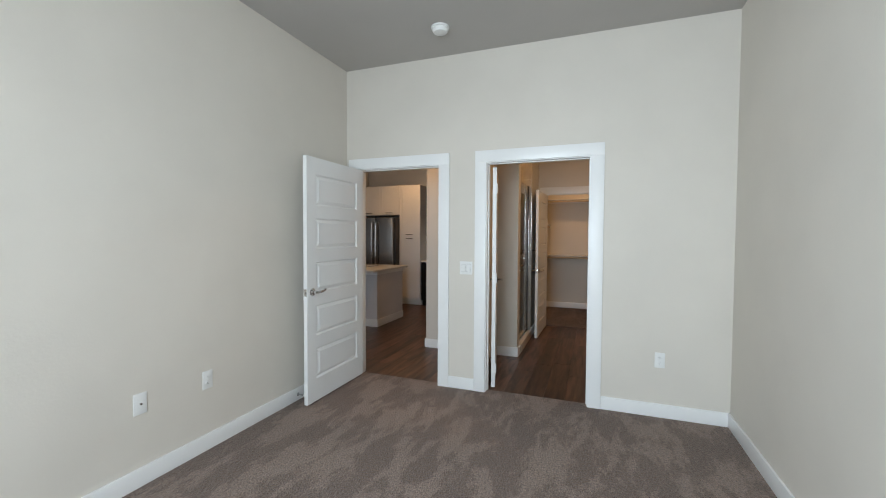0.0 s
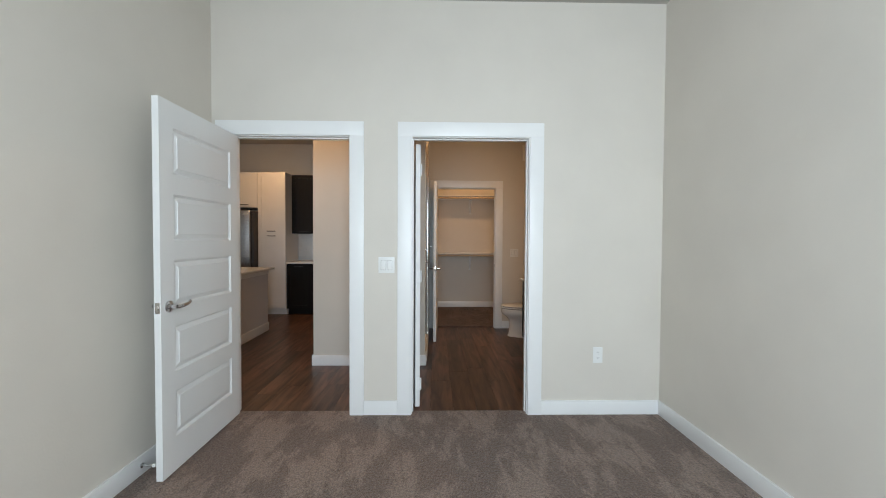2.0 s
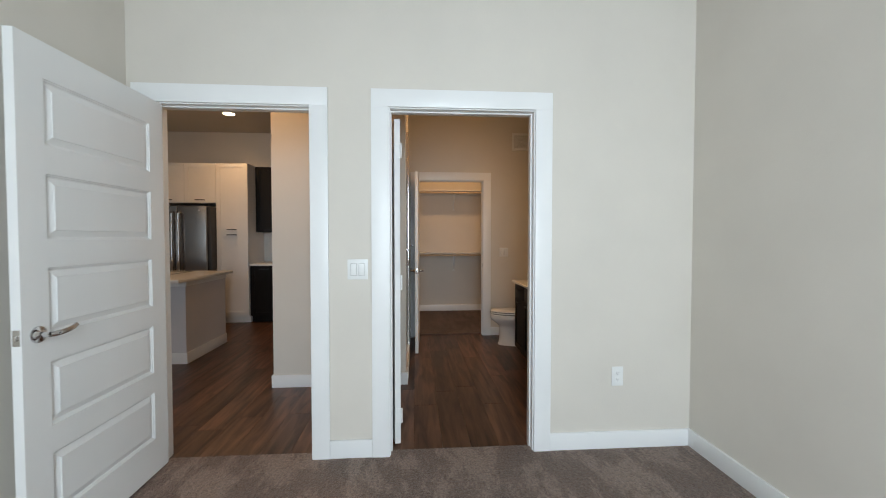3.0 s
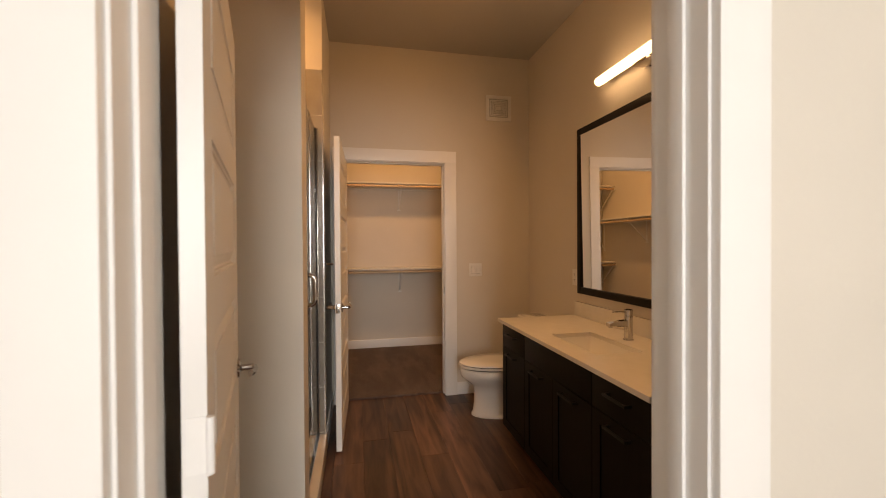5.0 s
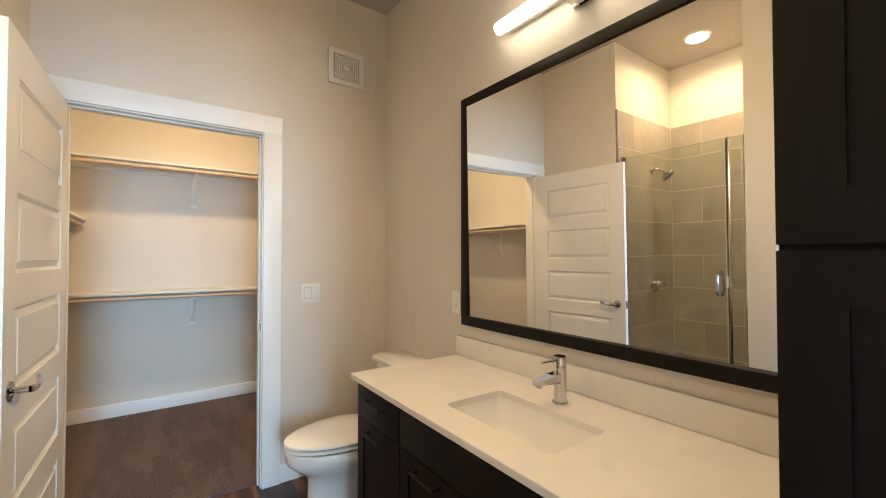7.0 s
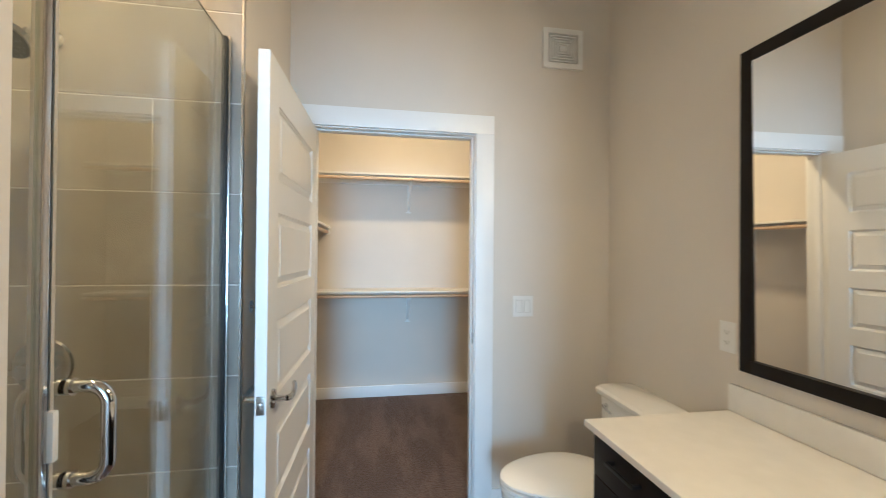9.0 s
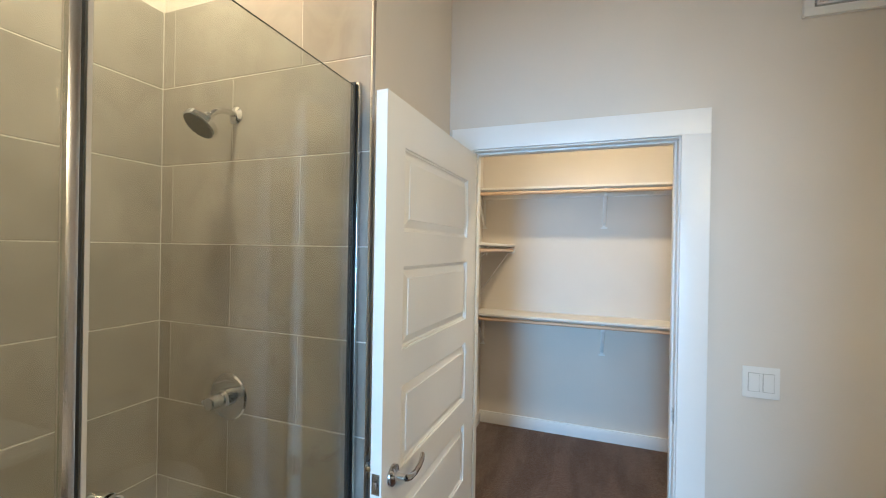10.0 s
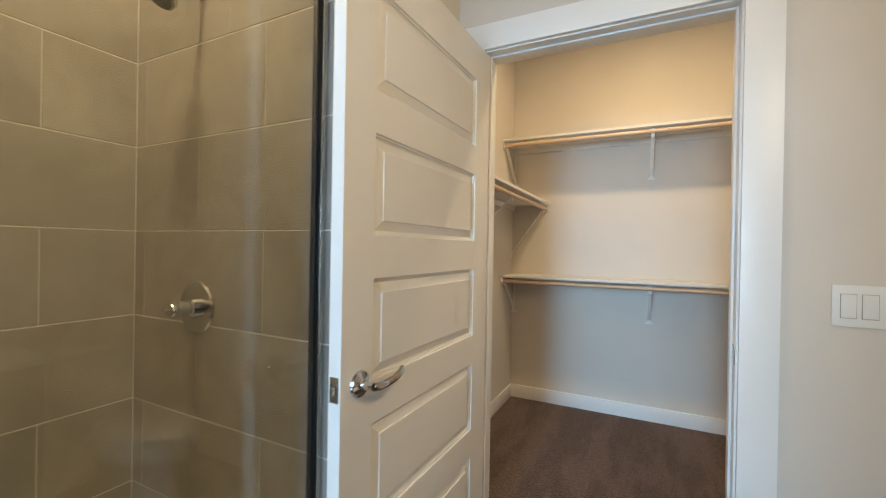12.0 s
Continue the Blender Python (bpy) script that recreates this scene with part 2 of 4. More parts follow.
def lathe(at, axis, profile, seg=28, bm=None):
    """profile: (radius, distance along the axis)."""
    bm = bm or bmesh.new()
    q = Vector(axis).to_track_quat("Z", "Y")
    at = Vector(at)
    return rings(bm, [[at + q @ Vector((r * math.cos(2 * math.pi * i / seg), r * math.sin(2 * math.pi * i / seg), h)) for i in range(seg)] for r, h in profile])


def sweep(points, r, seg=14, bm=None, flat=1.0):
    """A tube along points; flat squeezes it sideways."""
    bm = bm or bmesh.new()
    pts = [Vector(p) for p in points]
    loops, last = [], None
    for i, p in enumerate(pts):
        d = (pts[min(i + 1, len(pts) - 1)] - pts[max(i - 1, 0)]).normalized()
        if last is None:
            q = d.to_track_quat("Z", "Y")
        else:
            q = last_d.rotation_difference(d) @ last
        last, last_d = q, d
        loops.append([p + q @ Vector((r * flat * math.cos(2 * math.pi * k / seg), r * math.sin(2 * math.pi * k / seg), 0)) for k in range(seg)])
    return rings(bm, loops)


def arc(centre, u, v, r, a0, a1, n=10):
    c, u, v = Vector(centre), Vector(u), Vector(v)
    return [c + u * r * math.cos(radians(a0 + (a1 - a0) * i / n)) + v * r * math.sin(radians(a0 + (a1 - a0) * i / n)) for i in range(n + 1)]


def world_of(ob):
    m = Matrix.Identity(4)
    while ob:
        m = ob.matrix_basis @ m
        ob = ob.parent
    return m


def mesh_from(name, bm, material, smooth=True):
    bmesh.ops.recalc_face_normals(bm, faces=bm.faces)
    me = bpy.data.meshes.new(name)
    bm.to_mesh(me)
    bm.free()
    me.materials.append(material)
    if smooth:
        for p in me.polygons:
            p.use_smooth = True
        me.set_sharp_from_angle(angle=radians(35))
    return me


def part(name, bm, material, parent, label="", smooth=True):
    """One mesh under a thing or part, from world-space geometry."""
    bm.transform(world_of(parent).inverted())
    ob = new(name, mesh_from(name, bm, material, smooth))
    ob.parent = parent
    return tagged(ob, label)


def thing(name, at, label, category, group="", kind=""):
    ob = new(name)
    ob.matrix_basis = Matrix.Translation(at)
    ob.empty_display_size = 0.1
    return tagged(ob, label, category, group, kind)


def solid(name, bm, material, label="", category="", kind="structure", group=""):
    return tagged(new(name, mesh_from(name, bm, material)), label, category, group, kind)


# ---- rooms ----
H = 3.025
BW = 3.49      # bedroom's door wall, bedroom side
D1 = (-2.225, -1.355)
D2 = (-0.922, -0.049)
CD = (-0.727, 0.141)
TOP = 2.057
CW = 6.425     # closet wall, bathroom side
LX, RX = -2.352, 0.932
CARPET_Z = 0.014

# floors
solid("floor_bedroom", boxes((LX - 0.1, -1.05, -0.12, RX + 0.1, BW + 0.062, CARPET_Z)), CARPET, "taupe cut-pile carpet with brushed vacuum patches", "carpet")
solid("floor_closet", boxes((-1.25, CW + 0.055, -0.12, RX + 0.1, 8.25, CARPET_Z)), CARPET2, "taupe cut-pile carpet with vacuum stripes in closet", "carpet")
floor_wood = solid("floor", boxes((-7, BW + 0.062, -0.12, RX + 0.1, CW + 0.055, -0.008), (-7, CW + 0.055, -0.12, -1.25, 8.25, -0.008), (-7, -1.0, -0.12, LX - 0.1, BW + 0.062, -0.008)), SUBFLOOR, "dark walnut vinyl plank floor", "floor")

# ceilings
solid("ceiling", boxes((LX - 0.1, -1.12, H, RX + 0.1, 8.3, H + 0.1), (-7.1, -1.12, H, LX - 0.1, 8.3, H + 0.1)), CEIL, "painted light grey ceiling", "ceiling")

# walls
wall_doors = solid("wall_north", boxes(
    (LX - 0.12, BW, 0, D1[0], BW + 0.12, H), (D1[0], BW, TOP, D1[1], BW + 0.12, H), (D1[1], BW, 0, D2[0], BW + 0.12, H),
    (D2[0], BW, TOP, D2[1], BW + 0.12, H), (D2[1], BW, 0, RX, BW + 0.12, H)), WALL, "painted greige wall with two doorways", "wall")
solid("wall_west", boxes((LX - 0.12, -1.12, 0, LX, BW, H)), WALL, "plain painted greige wall", "wall")
solid("wall_east", boxes((RX, -1.12, 0, RX + 0.12, 8.3, H)), WALL, "plain painted greige wall", "wall")
solid("wall_south", boxes((LX, -1.12, 0, -1.3, -1.0, H), (-1.3, -1.12, 0, 0.1, -1.0, 0.7), (-1.3, -1.12, 2.72, 0.1, -1.0, H), (0.1, -1.12, 0, RX, -1.0, H)), WALL, "painted wall with a wide window", "wall")
solid("wall_bath_entry", boxes((-1.25, BW + 0.12, 0, -1.13, 4.69, H)), WALL, "painted partition beside the open bathroom door", "wall")
solid("wall_shower_front", boxes((-1.99, 4.69, 0, -0.845, 4.842, H)), WALL, "painted partition ending at the shower", "wall")
solid("wall_shower_side", boxes((-1.99, 4.842, 0, -1.765, 5.697, H)), WALL, "wall behind shower tile", "wall")
solid("wall_shower_end", boxes((-1.99, 5.697, 0, -0.84, CW, H)), WALL, "painted wall block between shower and closet", "wall")
solid("wall_closet", boxes((-1.99, CW, 0, CD[0], CW + 0.12, H), (CD[0], CW, TOP, CD[1], CW + 0.12, H), (CD[1], CW, 0, RX, CW + 0.12, H)), WALL, "painted greige wall with closet doorway", "wall")
solid("wall_closet_back", boxes((-1.99, 8.2, 0, RX, 8.3, H)), WALL, "painted closet back wall", "wall")
solid("wall_closet_side", boxes((-1.99, CW + 0.12, 0, -1.125, 8.2, H)), WALL, "painted closet side wall", "wall")
solid("wall_kitchen_back", boxes((-7, 8.05, 0, -1.99, 8.3, H)), WALL, "painted kitchen back wall", "wall")
solid("wall_kitchen_corner", boxes((-7, 7.45, 0, -4.83, 8.05, H)), WALL, "painted wall return beside the fridge", "wall")
solid("wall_living_south", boxes((-7.1, -1.12, 0, -6.2, -1.0, H), (-6.2, -1.12, 0, -3.0, -1.0, 0.5), (-6.2, -1.12, 2.7, -3.0, -1.0, H), (-3.0, -1.12, 0, LX - 0.12, -1.0, H)), WALL, "painted wall with a large window", "wall")
solid("wall_living_west", boxes((-7.1, -1.0, 0, -7, 8.3, H)), WALL, "plain painted wall", "wall")


def window(name, x0, y0, z0, x1, y1, z1, along):
    w = thing(name, ((x0 + x1) / 2, (y0 + y1) / 2, z0), "white framed window with clear panes", "window", kind="structure")
    b = 0.05
    if along == "x":
        part("window_frame", boxes((x0, y0, z0, x1, y1, z0 + b), (x0, y0, z1 - b, x1, y1, z1), (x0, y0, z0 + b, x0 + b, y1, z1 - b), (x1 - b, y0, z0 + b, x1, y1, z1 - b), ((x0 + x1 - b) / 2, y0, z0 + b, (x0 + x1 + b) / 2, y1, z1 - b)), TRIM, w)
        ym = (y0 + y1) / 2
        panes = [boxes((x0 + b, ym, z0 + b, (x0 + x1 - b) / 2, ym + 0.006, z1 - b)), boxes(((x0 + x1 + b) / 2, ym, z0 + b, x1 - b, ym + 0.006, z1 - b))]
    else:
        part("window_frame", boxes((x0, y0, z0, x1, y1, z0 + b), (x0, y0, z1 - b, x1, y1, z1), (x0, y0, z0 + b, x1, y0 + b, z1 - b), (x0, y1 - b, z0 + b, x1, y1, z1 - b), (x0, (y0 + y1 - b) / 2, z0 + b, x1, (y0 + y1 + b) / 2, z1 - b)), TRIM, w)
        xm = (x0 + x1) / 2
        panes = [boxes((xm, y0 + b, z0 + b, xm + 0.006, (y0 + y1 - b) / 2, z1 - b)), boxes((xm, (y0 + y1 + b) / 2, z0 + b, xm + 0.006, y1 - b, z1 - b))]
    for bm in panes:
        part("pane", bm, GLASS, w).visible_shadow = False


window("window_1", -1.3, -1.1, 0.7, 0.1, -1.04, 2.72, "x")
window("window_2", -6.2, -1.1, 0.5, -3.0, -1.04, 2.7, "x")
solid("ground", boxes((-300, -300, -3.2, 300, 300, -3.0)), mat("ground_dry", (0.2, 0.19, 0.15), 0.9, vary=0.3, scale=0.2), "dry ground outside far below", "ground")

# baseboards
BH, BT = 0.108, 0.014


def baseboard(x0, y0, x1, y1, dx, dy, z=0.0):
    """Board along a wall, thickness towards (dx, dy), with an eased top edge."""
    if dx:
        a, b = sorted((x0, x0 + dx * BT))
        bm = boxes((a, min(y0, y1), z, b, max(y0, y1), z + BH), bevel=0.003)
    else:
        a, b = sorted((y0, y0 + dy * BT))
        bm = boxes((min(x0, x1), a, z, max(x0, x1), b, z + BH), bevel=0.003)
    solid("baseboard", bm, TRIM, "white painted flat baseboard", "baseboard")


CZ = CARPET_Z - 0.004
baseboard(LX, -1.0, LX, BW, 1, 0, CZ)
baseboard(RX, -1.0, RX, BW, -1, 0, CZ)
baseboard(-1.26, BW, -1.018, BW, 0, -1, CZ)
baseboard(0.046, BW, RX - BT, BW, 0, -1, CZ)
baseboard(-1.99, 4.69, -1.25, 4.69, 0, -1)
baseboard(-1.13, 4.69, -0.845, 4.69, 0, -1)
baseboard(-0.845, 4.676, -0.845, 4.83, 1, 0)
baseboard(-1.99, 4.676, -1.99, 7.4, -1, 0)
baseboard(-1.25, BW + 0.12, -1.25, 4.676, -1, 0)
baseboard(-0.84, 5.70, -0.84, CW, 1, 0)
baseboard(0.236, CW, RX, CW, 0, -1)
baseboard(-1.125 + BT, 8.2, RX, 8.2, 0, -1, CZ)
baseboard(-1.125, CW + 0.12, -1.125, 8.2, 1, 0, CZ)
baseboard(-1.125 + BT, CW + 0.12, CD[0] - 0.02, CW + 0.12, 0, 1, CZ)
baseboard(-7, 7.45, -4.83, 7.45, 0, -1)


def door_casing(name, x0, x1, y0, y1, bottom, stop_y):
    """Flat casing on both faces of a wall y0..y1, jamb lining and stop."""
    d = thing(name, ((x0 + x1) / 2, y0, bottom), "white painted flat door casing and jamb", "door frame", kind="structure")
    w, t, j = 0.094, 0.018, 0.012
    for a, b in ((y0 - t, y0 - 0.0005), (y1 + 0.0005, y1 + t)):
        part("casing_side", boxes((x0 - w, a, bottom, x0 + 0.006, b, TOP - 0.006), bevel=0.001), TRIM, d)
        part("casing_side", boxes((x1 - 0.006, a, bottom, x1 + w, b, TOP - 0.006), bevel=0.001), TRIM, d)
        part("casing_head", boxes((x0 - w, a, TOP - 0.006, x1 + w, b, TOP + w), bevel=0.001), TRIM, d)
    part("jamb", boxes((x0, y0, bottom, x0 + j, y1, TOP - j)), TRIM, d)
    part("jamb", boxes((x1 - j, y0, bottom, x1, y1, TOP - j)), TRIM, d)
    part("jamb_head", boxes((x0, y0, TOP - j, x1, y1, TOP)), TRIM, d)
    s0, s1 = stop_y, stop_y + 0.035
    part("door_stop", boxes((x0 + j, s0, bottom, x0 + j + 0.008, s1, TOP - j), (x1 - j - 0.008, s0, bottom, x1 - j, s1, TOP - j), (x0 + j + 0.008, s0, TOP - j - 0.008, x1 - j - 0.008, s1, TOP - j), bevel=0.002), TRIM, d)
    return d


frame_1 = door_casing("door_frame_1", *D1, BW, BW + 0.12, 0.0, BW + 0.04)
frame_2 = door_casing("door_frame_2", *D2, BW, BW + 0.12, 0.0, BW + 0.045)
frame_3 = door_casing("door_frame_3", *CD, CW, CW + 0.12, 0.0, CW + 0.04)
for fr, x, y in ((frame_1, D1[1] - 0.0125, BW + 0.02), (frame_3, CD[1] - 0.0125, CW + 0.02)):
    part("strike_plate", boxes((x - 0.002, y - 0.014, 0.9, x, y + 0.014, 0.96), bevel=0.0008), NICKEL, fr, "satin nickel strike plate")

DW, DT, DH = 0.835, 0.035, 2.022


def panel_door(name, m, label):
    """Five-panel moulded door; local x from the hinge to the latch, thickness along y."""
    d = thing(name, (0, 0, 0), label, "door", kind="structure")
    st, ph, pitch, first = 0.112, 0.252, 0.358, 0.137
    panels = [(st, DH - first - i * pitch - ph, DW - st, DH - first - i * pitch) for i in range(5)]
    bm = bmesh.new()
    xs = [0, st, DW - st, DW]
    zs = sorted({0.012, DH, *[z for p in panels for z in (p[1], p[3])]})
    for y, flip in ((0, 1), (DT, -1)):
        grid = {(i, k): bm.verts.new((x, y, z)) for i, x in enumerate(xs) for k, z in enumerate(zs)}
        todo = []
        for i in range(3):
            for k in range(len(zs) - 1):
                f = bm.faces.new([grid[i, k], grid[i + 1, k], grid[i + 1, k + 1], grid[i, k + 1]][::flip])
                if i == 1 and k % 2 == 1:
                    todo.append(f)
        bm.normal_update()
        for f in todo:
            for step, drop in ((0.0015, -0.005), (0.0045, -0.0012), (0.0015, -0.0045), (0.0055, -0.0023)):
                bmesh.ops.inset_region(bm, faces=[f], thickness=step, depth=drop, use_even_offset=True)
    bmesh.ops.remove_doubles(bm, verts=bm.verts, dist=1e-6)
    rim = [e for e in bm.edges if e.is_boundary]
    bmesh.ops.bridge_loops(bm, edges=rim)
    part("slab", bm, DOOR, d, smooth=False)
    for x0, z0, x1, z1 in panels:
        for y, s in ((0.0128, -1), (DT - 0.0128, 1)):
            loops = []
            for g, h in ((0.0131, -0.0005), (0.0133, 0.0002), (0.037, 0.0088), (0.0384, 0.0118)):
                yy = y + s * h
                loops.append([(x0 + g, yy, z0 + g), (x1 - g, yy, z0 + g), (x1 - g, yy, z1 - g), (x0 + g, yy, z1 - g)])
            part("panel", rings(bmesh.new(), loops), DOOR, d, smooth=False)
    hx, hz = DW - 0.062, 0.925
    for y, s in ((0, -1), (DT, 1)):
        h = part("handle", lathe((hx, y, hz), (0, s, 0), [(0.031, 0), (0.032, 0.003), (0.030, 0.008), (0.016, 0.011), (0.011, 0.014), (0.010, 0.045)]), CHROME, d, "polished chrome lever handle")
        tip = [(hx, y + s * 0.046, hz), (hx - 0.012, y + s * 0.054, hz), (hx - 0.035, y + s * 0.056, hz + 0.001), (hx - 0.07, y + s * 0.054, hz + 0.003), (hx - 0.1, y + s * 0.049, hz + 0.007), (hx - 0.118, y + s * 0.043, hz + 0.012)]
        part("lever", sweep(tip, 0.0105, 12, flat=0.75), CHROME, h)
    latch = part("latch_plate", boxes((DW - 0.0005, DT / 2 - 0.0125, hz - 0.029, DW + 0.0015, DT / 2 + 0.0125, hz + 0.029), bevel=0.0006), NICKEL, d, "satin nickel latch plate")
    part("latch_bolt", boxes((DW + 0.0015, DT / 2 - 0.006, hz - 0.01, DW + 0.010, DT / 2 + 0.006, hz + 0.01), bevel=0.003), NICKEL, latch)
    for z in (0.19, 1.02, 1.83):
        hg = part("hinge", rod((-0.006, -0.005, z - 0.045), (-0.006, -0.005, z + 0.045), 0.0065, seg=14), TRIM, d, "painted butt hinge")
        part("hinge_leaf", boxes((-0.0025, 0.0, z - 0.045, -0.0003, 0.03, z + 0.045)), TRIM, hg)
    d.matrix_basis = m
    return d


panel_door("door_1", pose(-2.199, BW - 0.004, CARPET_Z + 0.002, 0, 0, -90), "white five-panel door standing open against bedroom wall")
panel_door("door_2", pose(-0.857, BW + 0.14, 0.002, 0, 0, 102), "white five-panel bathroom door standing wide open")
panel_door("door_3", pose(-0.741, CW - 0.006, 0.004, 0, 0, -91.6), "white five-panel closet door standing open by shower")

# ---- wall plates ----


def oriented(at, normal):
    n = Vector(normal)
    side = Vector((0, 0, 1)).cross(n)
    return Matrix.Translation(at) @ Matrix((side, n, (0, 0, 1))).transposed().to_4x4()


def plate(kind_of, at, normal, label, gangs=1):
    """Local x along the wall, y out of the wall, z up."""
    w, h = (0.071 if gangs == 1 else 0.117), 0.117
    p = thing(kind_of, (0, 0, 0), label, "switch" if "switch" in kind_of else "outlet")
    part("cover", boxes((-w / 2, 0.0003, -h / 2, w / 2, 0.006, h / 2), bevel=0.0025), PLASTIC, p)
    if "switch" in kind_of:
        for gx in ([0] if gangs == 1 else [-0.023, 0.023]):
            r = part("rocker_frame", boxes((gx - 0.018, 0.0055, -0.035, gx + 0.018, 0.0072, 0.035), bevel=0.001), GREYSLOT, p)
            bm = boxes((gx - 0.0165, 0.006, -0.0335, gx + 0.0165, 0.0095, 0.0335), bevel=0.0015)
            part("rocker", bm, PLASTIC, r)
    elif kind_of == "outlet":
        for zz in (-0.0195, 0.0195):
            r = part("receptacle", rings(bmesh.new(), [[(0.0165 * math.cos(a) * 1.03, y, zz + max(-0.0135, min(0.0135, 0.0175 * math.sin(a)))) for a in [2 * math.pi * i / 28 for i in range(28)]] for y in (0.005, 0.0078)]), PLASTIC, p)
            part("slot", boxes((-0.0075, 0.0075, zz - 0.003, -0.0055, 0.0082, zz + 0.006), (0.0055, 0.0075, zz - 0.002, 0.0075, 0.0082, zz + 0.005), (-0.002, 0.0075, zz - 0.0095, 0.002, 0.0082, zz - 0.0055)), SLOT, r)
    else:
        part("jack", rod((0, 0.005, 0), (0, 0.014, 0), 0.0055, seg=12), NICKEL, p)
    for zz in ((-0.047, 0.047) if gangs == 1 and kind_of != "outlet" else (0,) if kind_of == "outlet" else ()):
        part("screw", rod((0, 0.0055, zz), (0, 0.0068, zz), 0.003, seg=10), PLASTIC, p)
    p.matrix_basis = oriented(at, normal)
    return p


plate("light_switch", (-1.097, BW, 1.116), (0, -1, 0), "white double rocker switch between the doorways", 2)
plate("outlet", (0.465, BW, 0.455), (0, -1, 0), "white duplex outlet low on bedroom wall")
plate("outlet", (LX, 1.905, 0.468), (1, 0, 0), "white duplex outlet low on bedroom wall")
plate("cable_outlet", (LX, 1.49, 0.472), (1, 0, 0), "white cable jack plate low on bedroom wall")
plate("light_switch", (0.412, CW, 1.106), (0, -1, 0), "white double rocker switch beside closet doorway", 2)
plate("outlet", (RX, 5.615, 1.09), (-1, 0, 0), "white duplex outlet beside the mirror")
plate("outlet", (-3.47, 5.43, 0.46), (0, -1, 0), "white outlet on the kitchen island end")

# spring-free rigid door stop on the bedroom baseboard
ds = thing("door_stopper", (LX + BT, 2.74, 0.065), "chrome rigid door stop fixed to baseboard", "door stop")
part("stem", lathe((LX + BT, 2.74, 0.065), (1, 0, 0), [(0.014, 0), (0.014, 0.004), (0.006, 0.010), (0.0055, 0.062)], 16), CHROME, ds)
part("tip", lathe((LX + BT + 0.062, 2.74, 0.065), (1, 0, 0), [(0.010, 0), (0.011, 0.006), (0.008, 0.014)], 16), PLASTIC, ds, "white rubber tip")

# smoke detector
sd = thing("smoke_detector", (-1.17, 3.0, H), "white round smoke detector on the ceiling", "smoke detector")
part("base", lathe((-1.17, 3.0, H), (0, 0, -1), [(0.07, 0), (0.07, 0.012), (0.066, 0.014)], 36), PLASTIC, sd)
part("cover", lathe((-1.17, 3.0, H - 0.014), (0, 0, -1), [(0.060, 0), (0.060, 0.018), (0.052, 0.030), (0.03, 0.034)], 36), PLASTIC, sd)

# ---- bathroom ----
# shower: tile faces at y = 5.685 and x = -1.755
TY, TX, TOPZ, ROW, TL = 5.685, -1.755, 2.478, 0.2965, 0.59
shower_end = solid("shower_wall_end", boxes((TX - 0.005, TY + 0.0012, 0.05, -0.84, 5.697, TOPZ)), GROUT, "grey stone-look tiled shower wall", "tile wall")
shower_side = solid("shower_wall_side", boxes((-1.765, 4.842, 0.05, TX - 0.0012, TY + 0.0012, TOPZ)), GROUT, "grey stone-look tiled shower wall", "tile wall")
solid("shower_edge_trim", boxes((-0.842, TY - 0.003, 0.05, -0.836, 5.70, TOPZ)), NICKEL, "metal tile edge trim", "trim")
solid("floor_shower", boxes((-1.765, 4.842, -0.01, -0.93, 5.69, 0.03), bevel=0.004), QUARTZ, "pale shower pan floor", "floor")
solid("shower_curb", boxes((-0.945, 4.842, -0.008, -0.825, 5.685, 0.095), bevel=0.006), mat("curb_stone", (0.62, 0.57, 0.5), 0.3, vary=0.06), "pale stone shower curb", "shower curb")

enclosure = thing("shower_enclosure", (-0.885, 5.27, 0.095), "frameless clear glass shower door with chrome posts", "shower door")
GX, GT = -0.885, 0.008
part("fixed_pane", boxes((GX - GT / 2, 4.85, 0.105, GX + GT / 2, 4.933, 2.08)), GLASS, enclosure, "clear glass side panel").visible_shadow = False
gd = part("glass_door", boxes((GX - GT / 2, 4.956, 0.115, GX + GT / 2, 5.65, 2.08)), GLASS, enclosure, "clear glass door")
gd.visible_shadow = False
part("post", boxes((GX - 0.009, 4.934, 0.095, GX + 0.009, 4.950, 2.085), bevel=0.003), NICKEL, enclosure, "satin strike post")
part("wall_channel", boxes((GX - 0.012, 4.8425, 0.095, GX + 0.012, 4.856, 2.085), bevel=0.002), CHROME, enclosure)
part("hinge_post", boxes((GX - 0.014, 5.664, 0.095, GX + 0.014, 5.683, 2.095), bevel=0.003), NICKEL, enclosure, "chrome continuous hinge profile")
part("seal", boxes((GX - 0.008, 5.6505, 0.1, GX + 0.008, 5.657, 2.09), bevel=0.002), RUBBER, enclosure, "black rubber seal")
part("seal", boxes((GX - 0.010, 5.658, 0.095, GX + 0.010, 5.663, 2.085)), RUBBER, enclosure, "black rubber seal")
part("seal", boxes((GX - 0.006, 4.951, 0.1, GX + 0.006, 4.955, 2.08)), RUBBER, enclosure, "black rubber seal")
part("edge_strip", boxes((GX - 0.006, 4.9585, 0.115, GX + 0.006, 4.965, 2.08)), VINYL, gd, "clear vinyl edge strip")
for pane_, ya, yb in ((gd, 4.956, 5.65), (enclosure, 4.857, 4.933)):
    part("polished_edge", boxes((GX - 0.002, ya, 2.0802, GX + 0.002, yb, 2.0813)), EDGE, pane_, "dark green polished glass edge")
part("sill_rail", boxes((GX - 0.014, 4.857, 0.095, GX + 0.014, 5.663, 0.108), bevel=0.002), CHROME, enclosure)
hy, z0, z1 = 5.001, 1.04, 1.187
